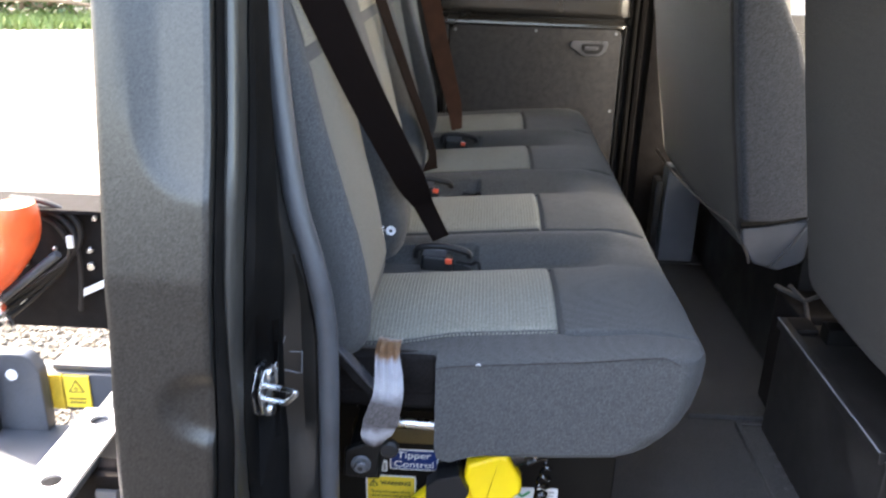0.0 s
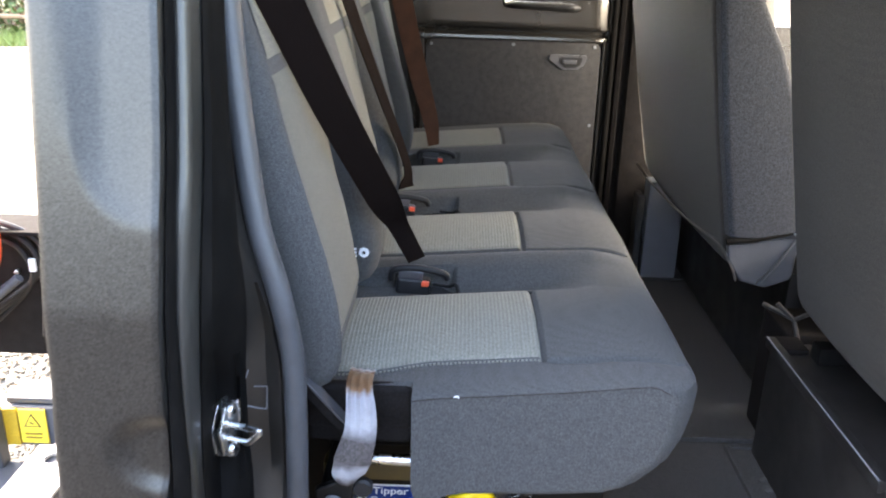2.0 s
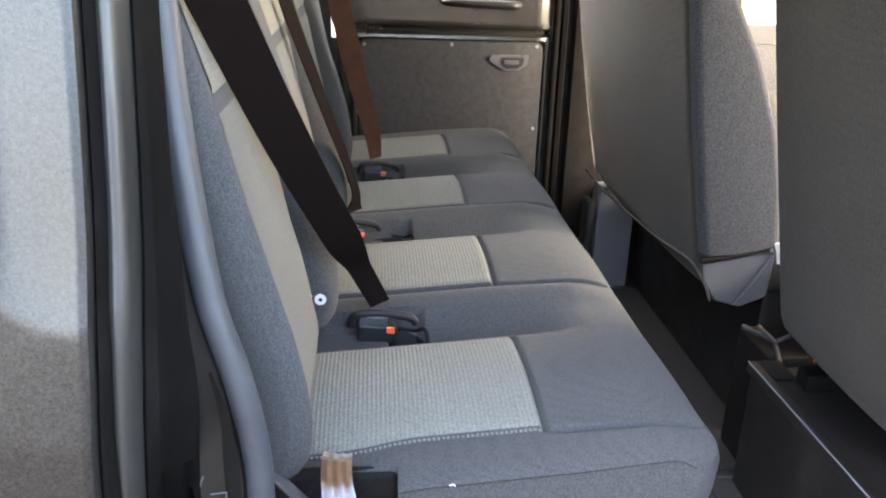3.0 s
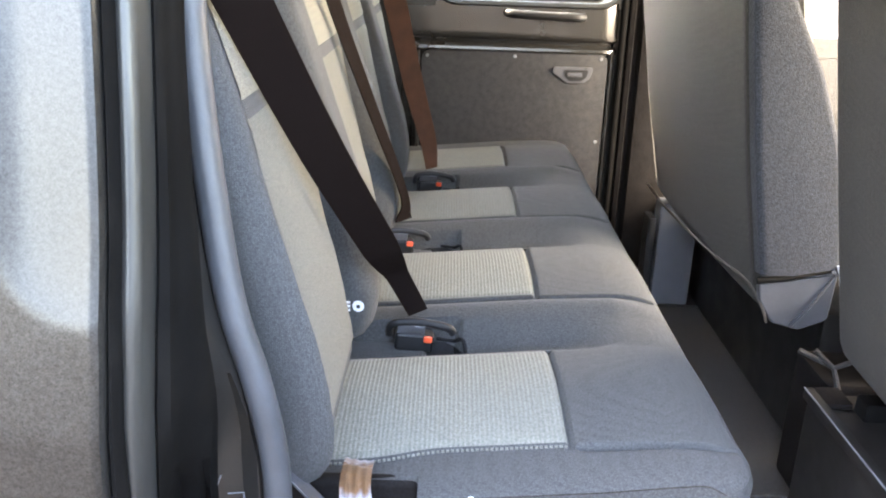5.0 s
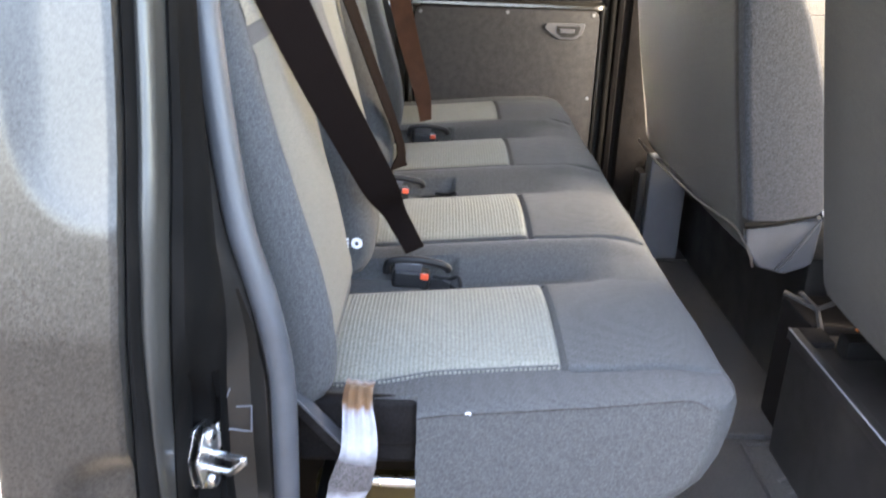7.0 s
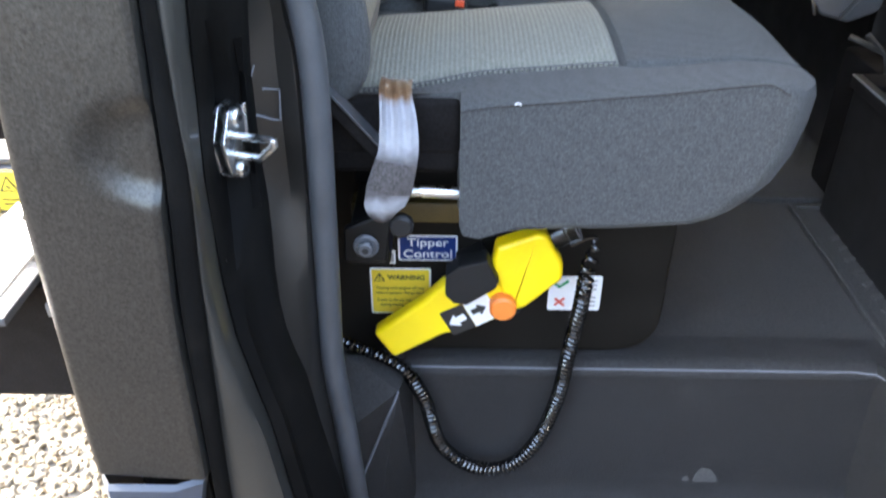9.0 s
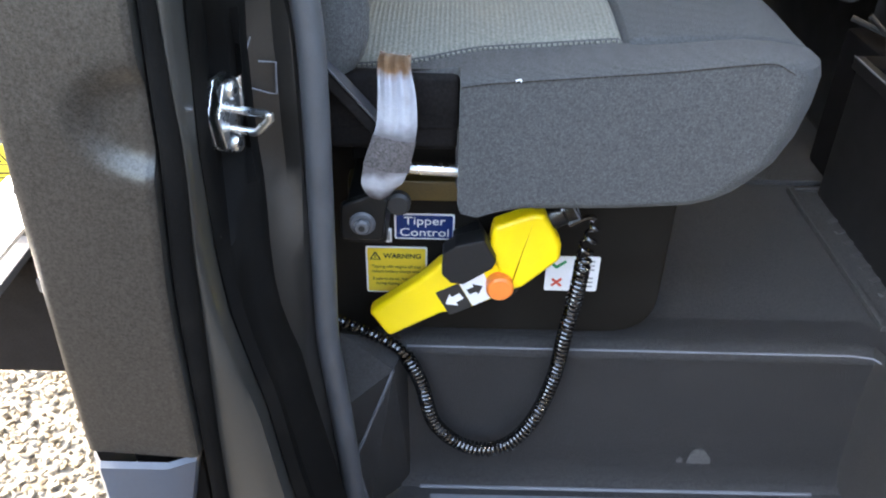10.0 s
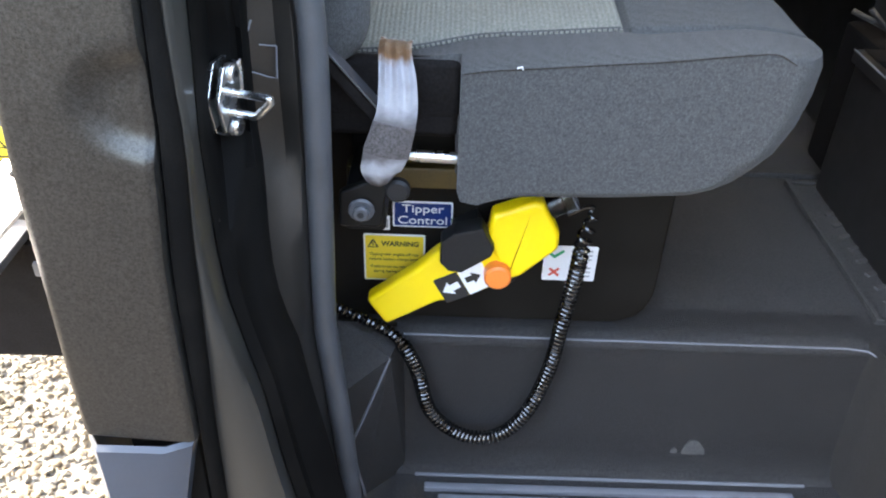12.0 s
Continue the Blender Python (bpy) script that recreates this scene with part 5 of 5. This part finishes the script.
part("cap_rim", tube([F @ Vector((0.134, 0.048, 0.02)) + F.to_3x3() @ Vector((0, 0.02 * math.cos(a), 0.02 * math.sin(a))) for a in np.linspace(0, 2 * math.pi, 25)], 0.0011, 6, caps=False), TRIM_LIGHT, pend, "pale rim of the clear cap")

# coiled cord
cord_path = [(-0.03, 0.03, 0.873), (-0.004, 0.03, 0.886), (0.001, 0.03, 0.868), (-0.005, 0.03, 0.836), (-0.009, 0.03, 0.773), (-0.017, 0.03, 0.705), (-0.027, 0.03, 0.611), (-0.053, 0.028, 0.525), (-0.092, 0.026, 0.478), (-0.143, 0.026, 0.475),
             (-0.193, 0.028, 0.52), (-0.216, 0.03, 0.605), (-0.244, 0.03, 0.662), (-0.29, 0.03, 0.694), (-0.335, 0.03, 0.717)]
line = spline(cord_path, 40)
cum = [0.0]
for a, b in zip(line, line[1:]):
    cum.append(cum[-1] + (b - a).length)
pts, turn = [], 0.0
steps = int(cum[-1] / 0.0072) * 12
up = Vector((0, 1, 0))
for i in range(steps + 1):
    s = cum[-1] * i / steps
    k = min(int(np.searchsorted(cum, s, side="right")) - 1, len(line) - 2)
    f = (s - cum[k]) / max(1e-9, cum[k + 1] - cum[k])
    q = line[k].lerp(line[k + 1], f)
    d = (line[k + 1] - line[k]).normalized()
    sd = d.cross(up).normalized()
    turn += cum[-1] / steps / (0.017 - 0.0098 * ease(0.075, 0.12, s))
    an = 2 * math.pi * turn
    rad = 0.0086 * ease(0.02, 0.07, s)
    if s > cum[-1] * 0.86:
        rad = 0.0062
    pts.append(q + (sd * math.cos(an) + up * math.sin(an)) * rad)
CORD = mat("cord_rubber", (0.006, 0.006, 0.006), rough=0.14, var=0.2, bump=0.0, spec=0.8, coat=0.8)
cord = thing("coiled_cord", (-0.15, 0.03, 0.48), "glossy black coiled cord hanging into the step well", "cord")
i0, i1 = int(steps * 0.05), int(steps * 0.86)
part("straight_lead", tube(pts[:i0 + 1], 0.003, 6), CORD, cord)
part("coil", tube(pts[i0:i1 + 1], 0.0028, 8), CORD, cord)
part("thin_coil", tube(pts[i1:], 0.0027, 6), CORD, cord)

# ---- door striker ----
strk = thing("door_striker", (-0.374, -0.166, 1.11), "bright zinc door striker bolted to the jamb", "striker")
SM = Matrix.Translation((-0.380, -0.158, 1.1)) @ Matrix(((0.3, 0, 0.954, 0), (0.954, 0, -0.3, 0), (0, 1, 0, 0), (0, 0, 0, 1))) @ Matrix.Scale(0.88, 4)
hexa = rounded([(-0.03, 0.008), (-0.012, 0.042), (0.012, 0.042), (0.022, 0.02), (0.016, -0.02), (0.0, -0.044), (-0.022, -0.03)], 0.004)
part("back_plate", prism(hexa, 0.005, SM @ Matrix.Translation((0, 0, -0.011)), 0.001), CHROME, strk)
part("plate", prism([(a * 0.94, b * 0.94) for a, b in hexa], 0.005, SM @ Matrix.Translation((0, 0, 0.0)), 0.0015), CHROME, strk)
loop = [(0.0, 0.008, 0.002), (0.0, 0.008, 0.02), (0.0, 0.0085, 0.043), (0.0, 0.0075, 0.0465), (0.0, 0.004, 0.0465), (0.0, -0.005, 0.038), (0.0, -0.012, 0.031), (0.0, -0.0145, 0.027), (0.0, -0.0145, 0.012), (0.0, -0.0145, 0.002)]
part("loop", tube([SM @ Vector(q) for q in loop], 0.0037, 12), CHROME, strk, "bright striker loop")
part("folded_tab", prism(rounded([(-0.004, 0.0), (0.004, 0.0), (0.004, 0.036), (-0.004, 0.03)], 0.002), 0.0025, SM @ pose(0.017, 0.004, 0.004, 0, -38, 0), 0.0006), CHROME, strk, "bright folded tab")
for px, py in ((0.002, 0.028), (0.0, -0.03)):
    part("bolt", cylinder(SM @ Vector((px, py, 0.004)), SM @ Vector((px, py, 0.009)), 0.009, 18, 0.002), CHROME, strk)
    part("bolt_socket", cylinder(SM @ Vector((px, py, 0.009)), SM @ Vector((px, py, 0.0094)), 0.0035, 6), PLASTIC, strk)

# ---- front seats ----
PIPING = mat("brown_piping", (0.04, 0.033, 0.028), rough=0.6, var=0.3, scale=60, fine=500, bump=0.2)
BOX_PLINTH = mat("plinth_plastic", (0.0105, 0.0096, 0.0098), rough=0.5, var=0.3, scale=15, fine=400, bump=0.3, dist=0.0008, stain=(0.05, 0.045, 0.04), stain_amount=0.3)

def seat_back(name, y0, y1, line, thick, z0, z1, material, label, base, taper=0.0):
    """A front seat seen from behind: line gives its rear surface as (z, x)."""
    ob = thing(name, base, label, "seat", "front seats")
    rows = []
    r = 0.03
    for z in np.linspace(z0, z1, 36):
        x = at(line, z)
        end = 0.03 * (1 - math.sqrt(max(0, 1 - max(0, (0.05 - (z - z0)) / 0.05) ** 2)))
        top = 0.05 * (1 - math.sqrt(max(0, 1 - max(0, (0.09 - (z1 - z)) / 0.09) ** 2)))
        th = thick - taper * ease(z0 + 0.15, z1, z)
        e = end + top
        row = []
        for k in range(9):
            a = math.pi / 2 * k / 8
            row.append((x + e + r - r * math.sin(a), y0 + r - r * math.cos(a) + e * 0.3, z))
        for k in range(1, 12):
            f = k / 12
            y = y0 + r + (y1 - y0 - 2 * r) * f
            row.append((x + e - 0.012 * math.sin(math.pi * f), y, z))
        for k in range(9):
            a = math.pi / 2 * k / 8
            row.append((x + e + r - r * math.cos(a), y1 - r + r * math.sin(a) - e * 0.3, z))
        row += [(x + th - e - 0.03, y1 - e * 0.3, z), (x + th - e, y1 - 0.04, z), (x + th - e, y0 + 0.04, z), (x + th - e - 0.03, y0 + e * 0.3, z)]
        rows.append(row)
    part("seat_back", loft(rows, closed=True, caps=True), material, ob)
    return ob


P_LINE = [(0.98, 0.452), (1.05, 0.443), (1.12, 0.43), (1.3, 0.395), (1.5, 0.362), (1.75, 0.325)]
pas = seat_back("passenger_bench_seat", 0.648, 1.5, P_LINE, 0.14, 1.0, 1.72, CLOTH_BACK, "taupe-grey cloth double passenger seat seen from behind", (0.6, 1.0, 0.655), taper=0.02)
# cloth side panel on the near flank, and the drooping recliner cover below it
rows = []
for z in np.linspace(1.085, 1.68, 20):
    x = at(P_LINE, z)
    w = at([(1.08, 0.165), (1.2, 0.172), (1.32, 0.168), (1.46, 0.134), (1.56, 0.094), (1.68, 0.05)], z)
    rows.append([(x + 0.004, 0.66, z), (x + 0.008, 0.643, z), (x + 0.02, 0.637, z), (x + w - 0.02, 0.637, z), (x + w - 0.006, 0.643, z), (x + w, 0.66, z)])
part("side_panel", loft(rows), FLANK, pas, "cloth flank of the seat back, coloured dark and bluish for shade")
flap = prism(rounded([(0.443, 1.07), (0.45, 1.03), (0.48, 0.985), (0.535, 0.97), (0.588, 0.992), (0.592, 1.095)], [0.006, 0.015, 0.02, 0.02, 0.02, 0.004]), 0.016, Matrix.Translation((0, 0.656, 0)) @ FACE_Y, 0.006)
part("recliner_cover", flap, COVER, pas, "grey recliner cover hanging under the seat back")
part("cover_fold", tube(spline([(0.518, 0.6405, 0.98), (0.55, 0.639, 1.025), (0.588, 0.6395, 1.09)], 6), lambda k: 0.012 - 0.008 * k, 10, squash=0.35), COVER, pas)
part("cover_gap", tube([(0.44, 0.64, 1.072), (0.5, 0.6365, 1.08), (0.578, 0.637, 1.097)], lambda k: 0.0065 - 0.004 * k, 8), RUBBER, pas, "dark gap above the cover")
part("cover_clip", cylinder((0.577, 0.634, 1.096), (0.577, 0.63, 1.096), 0.004, 10), CHROME, pas, "bright clip")
part("cover_clip", tube([(0.588, 0.638, 1.108), (0.594, 0.636, 1.092), (0.5985, 0.637, 1.066)], lambda k: 0.0075 - 0.003 * k, 8, squash=0.5), WHITE, pas, "pale plastic corner piece")
part("lower_piping", tube(spline([(0.43, 1.5, 1.02), (0.43, 1.35, 1.016), (0.43, 1.2, 1.02), (0.432, 0.9, 1.035), (0.436, 0.7, 1.055), (0.446, 0.65, 1.04), (0.462, 0.643, 1.01), (0.472, 0.645, 0.985)], 8), 0.003, 8), PIPING, pas, "pale brown piping under the seat back")
part("seat_base", box(0.6, 0.98, 0.68, 1.665, 0.656, 0.99, 0.02), BOX_PLINTH, pas, "dark seat base")
part("seat_cushion", box(0.5, 1.02, 0.66, 1.40, 0.985, 1.12, 0.03), CLOTH_BACK, pas, "taupe-grey cloth seat cushion")
part("side_foot", box(0.466, 0.578, 1.46, 1.53, 0.656, 0.975, 0.008), TRIM_LIGHT, pas, "grey upright seat foot")
part("side_foot", box(0.435, 0.458, 1.46, 1.53, 0.656, 0.93, 0.006), TRIM, pas)

D_LINE = [(0.97, 0.545), (1.05, 0.528), (1.2, 0.498), (1.4, 0.458), (1.6, 0.42), (1.75, 0.395)]
drv = seat_back("driver_seat", -0.1, 0.50, D_LINE, 0.14, 0.985, 1.74, CLOTH_BACK, "taupe-grey cloth driver's seat seen from behind", (0.75, 0.2, 0.655))
# added box that stops light passing low between the seats to the floor
part("tunnel_cover", box(0.54, 1.0, 0.503, 0.645, 0.656, 0.93, 0.012), MATT_BLACK, drv, "added dark box that blocks light low between the seats")
# added box on top of it, keeping front light off the folded link
part("console_box", box(0.645, 1.0, 0.503, 0.645, 0.932, 1.1, 0.012), MATT_BLACK, drv, "added dark box that blocks light between the front seats")
part("plinth", box(0.505, 1.0, 0.02, 0.5, 0.656, 0.915, 0.01), BOX_PLINTH, drv, "dark boxed seat plinth")
part("edge_strip", box(0.498, 0.516, 0.03, 0.5, 0.905, 0.927, 0.003), BOX_PLINTH, drv, "dark edge strip")
part("worn_edge", tube([(0.4985, 0.032, 0.9265), (0.4985, 0.498, 0.9265)], 0.0018, 6), TRIM_LIGHT, drv, "pale edge line")
part("edge_strip_foot", box(0.513, 0.56, 0.44, 0.5, 0.916, 0.928, 0.003), MATT_BLACK, drv)
part("slide_rail", box(0.56, 0.98, 0.06, 0.1, 0.915, 0.95, 0.004), BLACK_STEEL, drv)
part("slide_rail", box(0.56, 0.98, 0.40, 0.44, 0.915, 0.95, 0.004), BLACK_STEEL, drv)
part("recliner_link", tube([(0.52, 0.53, 0.985), (0.555, 0.52, 0.955), (0.6, 0.5, 0.99)], 0.005, 8), TRIM, drv, "dark folded link")
part("recliner_link", tube([(0.50, 0.55, 0.975), (0.555, 0.52, 0.955), (0.56, 0.5, 0.92)], 0.005, 8), TRIM, drv)
part("seat_cushion", box(0.6, 1.02, 0.0, 0.47, 0.955, 1.06, 0.03), CLOTH_BACK, drv)
part("orange_tab", box(0.60, 0.63, 0.455, 0.46, 0.945, 0.949), ORANGE, drv, "small orange tab")

# ---- chassis behind the cab ----


def holed_bar(x0, x1, y0, y1, z, t, holes):
    """A flat bar along y, with round holes through it."""
    bm = bmesh.new()
    cuts = [y0]
    for hy, hr in holes:
        cuts += [hy - hr * 1.6, hy + hr * 1.6]
    cuts.append(y1)
    cm = (x0 + x1) / 2
    for a, b in zip(cuts[::2], cuts[1::2]):
        bm.faces.new([bm.verts.new(p) for p in ((x0, a, z), (x1, a, z), (x1, b, z), (x0, b, z))])
    for hy, hr in holes:
        q = hr * 1.6
        N = 32
        inner, outer = [], []
        for k in range(N):
            an = 2 * math.pi * k / N + math.pi / 4
            c, s = math.cos(an), math.sin(an)
            inner.append(bm.verts.new((cm + c * hr, hy + s * hr, z)))
            m = max(abs(c), abs(s))
            outer.append(bm.verts.new((cm + c / m * (x1 - x0) / 2, hy + s / m * q, z)))
        for k in range(N):
            bm.faces.new((inner[k], outer[k], outer[(k + 1) % N], inner[(k + 1) % N]))
    bmesh.ops.remove_doubles(bm, verts=bm.verts, dist=0.0005)
    r = bmesh.ops.extrude_face_region(bm, geom=bm.faces[:])
    bmesh.ops.translate(bm, vec=(0, 0, -t), verts=[g for g in r["geom"] if isinstance(g, bmesh.types.BMVert)])
    return bm


ch = thing("chassis_rail", (-0.9, 0.32, 0.7), "blue-grey cross rail with galvanised bar behind the cab", "chassis")
part("bar", holed_bar(-0.786, -0.708, -0.42, 0.142, 0.862, 0.006, [(-0.32, 0.016), (-0.055, 0.016), (0.108, 0.016)]), STEEL, ch, "galvanised steel bar with round holes")
part("flange", box(-0.786, -0.780, -0.42, 0.142, 0.80, 0.856, 0.001), STEEL, ch)
part("bar_post", box(-0.775, -0.72, 0.10, 0.30, 0.79, 0.853, 0.004), CHASSIS, ch)
part("rail", box(-1.4, -0.515, 0.292, 0.34, 0.755, 0.838, 0.006), CHASSIS, ch)
part("rail_top", box(-0.93, -0.52, 0.30, 0.37, 0.84, 0.852, 0.003), CHASSIS, ch)
lab = thing("yellow_warning_plate", (-0.87, 0.288, 0.76), "yellow hazard plate with triangle on the chassis rail", "label")
part("plate", box(-0.905, -0.855, 0.287, 0.291, 0.765, 0.835, 0.0012, 1), YLABEL, lab)
part("triangle", prism([(-0.016, -0.01), (0.016, -0.01), (0, 0.018)], 0.0006, on_y(-0.88, 0.2864, 0.81)), INK, lab)
part("triangle_field", prism([(-0.012, -0.0075), (0.012, -0.0075), (0, 0.0135)], 0.0006, on_y(-0.88, 0.2856, 0.81)), YLABEL, lab)
part("triangle_mark", box(-0.004, 0.004, -0.0015, 0.0015, 0, 0.0006, 0, 1, on_y(-0.88, 0.2848, 0.8085, -30)), INK, lab)
part("print_bar", box(-0.896, -0.864, 0.2858, 0.2866, 0.784, 0.787), INK_BROWN, lab)
part("print_bar", box(-0.896, -0.866, 0.2858, 0.2866, 0.776, 0.779), INK_BROWN, lab)
part("return_edge", box(-0.935, -0.908, 0.287, 0.293, 0.76, 0.835, 0.001, 1), mat("ochre_paint", (0.55, 0.36, 0.03), rough=0.5), lab)

br = thing("chassis_bracket", (-1.02, 0.27, 0.75), "dark grey steel bracket plate with a hole", "bracket")
part("plate", prism(rounded([(-1.12, 0.73), (-0.93, 0.73), (-0.93, 0.86), (-0.95, 0.895), (-1.12, 0.895)], [0, 0, 0.03, 0.03, 0.0]), 0.03, on_y(0, 0.285, 0), 0.003), CHASSIS, br)
# white disc: the light seen through the plate's hole is put into colour
part("plug", cylinder((-0.982, 0.252, 0.852), (-0.982, 0.2535, 0.852), 0.011, 20), WHITE, br, "white disc for the brightness seen through the plate's hole")
part("upright", box(-1.075, -1.02, 0.225, 0.256, 0.73, 0.88, 0.004), BLACK_STEEL, br)
part("shelf", box(-1.2, -0.80, 0.05, 0.28, 0.715, 0.73, 0.003), CHASSIS, br)
under = thing("battery_box", (-0.95, 0.25, 0.36), "matt black box hung under the chassis", "box")
part("case", box(-1.30, -0.60, 0.17, 0.25, 0.468, 0.72, 0.015), MATT_BLACK, under)
part("lid_lip", box(-1.30, -0.60, 0.155, 0.172, 0.68, 0.71, 0.003), MATT_BLACK, under)
part("clip", box(-0.80, -0.76, 0.15, 0.168, 0.655, 0.68, 0.003), TRIM_LIGHT, under)

far = thing("far_chassis_member", (-1.35, 1.25, 0.4), "black far side chassis member with bolts and hoses", "chassis")
part("member", box(-2.6, -0.55, 1.22, 1.30, 0.44, 0.845, 0.008), MATT_BLACK, far)
part("support_leg", box(-2.5, -2.4, 1.22, 1.30, 0.0, 0.445, 0.005), BLACK_STEEL, far)
part("top_flange", box(-2.6, -0.55, 1.16, 1.32, 0.846, 0.858, 0.003), MATT_BLACK, far)
for x, z, r in ((-1.267, 0.819, 0.009), (-1.295, 0.714, 0.009), (-1.30, 0.661, 0.013), (-1.404, 0.715, 0.007), (-1.505, 0.664, 0.012), (-1.53, 0.53, 0.012)):
    part("bolt", cylinder((x, 1.22, z), (x, 1.205, z), r, 12, 0.002), CHROME, far)
part("white_bracket", prism([(-0.04, -0.026), (0.045, 0.016), (0.045, 0.038), (-0.036, 0.0)], 0.01, on_y(-1.298, 1.20, 0.588), 0.001), WHITE, far, "white painted bracket")
ram = thing("orange_hose_cover", (-1.5, 1.05, 0.6), "bright orange ribbed hose cover beside a coil spring", "cover")
RED_ORANGE = mat("red_orange_plastic", (0.8, 0.11, 0.025), rough=0.45, var=0.15, scale=20, fine=500, bump=0.1)
part("cover", tube(spline([(-1.43, 1.08, 0.9), (-1.43, 1.08, 0.86), (-1.435, 1.08, 0.8), (-1.46, 1.08, 0.745), (-1.51, 1.08, 0.69), (-1.6, 1.08, 0.64)], 6), lambda k: 0.056 + 0.008 * math.sin(k * 7), 16), RED_ORANGE, ram)
spr = []
for i in range(140):
    a = 2 * math.pi * i / 20
    spr.append((-1.49 - 0.05 * i / 140 + 0.04 * math.cos(a), 0.98 + 0.04 * math.sin(a), 0.56 + 0.045 * i / 20))
part("coil_spring", tube(spr, 0.012, 8), CHROME, ram, "bright steel coil spring")
for dx, dz in ((0.0, 0.0), (0.018, 0.022), (-0.02, -0.03)):
    part("hose", tube(spline([(-1.9, 0.98, 0.33 + dz), (-1.56, 1.1, 0.53 + dz), (-1.385 + dx, 1.185, 0.66 + dz), (-1.325 + dx, 1.185, 0.74 + dz), (-1.335 + dx, 1.185, 0.805 + dz), (-1.4, 1.185, 0.85 + dz), (-1.5, 1.185, 0.86 + dz)], 8), 0.0085, 8), PLASTIC, far, "black rubber hose")
part("hose", tube(spline([(-1.325, 1.19, 0.75), (-1.32, 1.19, 0.7), (-1.325, 1.19, 0.62), (-1.34, 1.19, 0.52)], 8), 0.007, 8), PLASTIC, far)
part("pipe", tube([(-1.95, 0.95, 0.27), (-1.537, 1.08, 0.583), (-1.335, 1.1, 0.745)], 0.0135, 10), CHASSIS, far, "grey painted pipe")
part("clip", box(-1.342, -1.322, 1.165, 1.177, 0.735, 0.775, 0.004), WHITE, far, "white plastic hose clip")
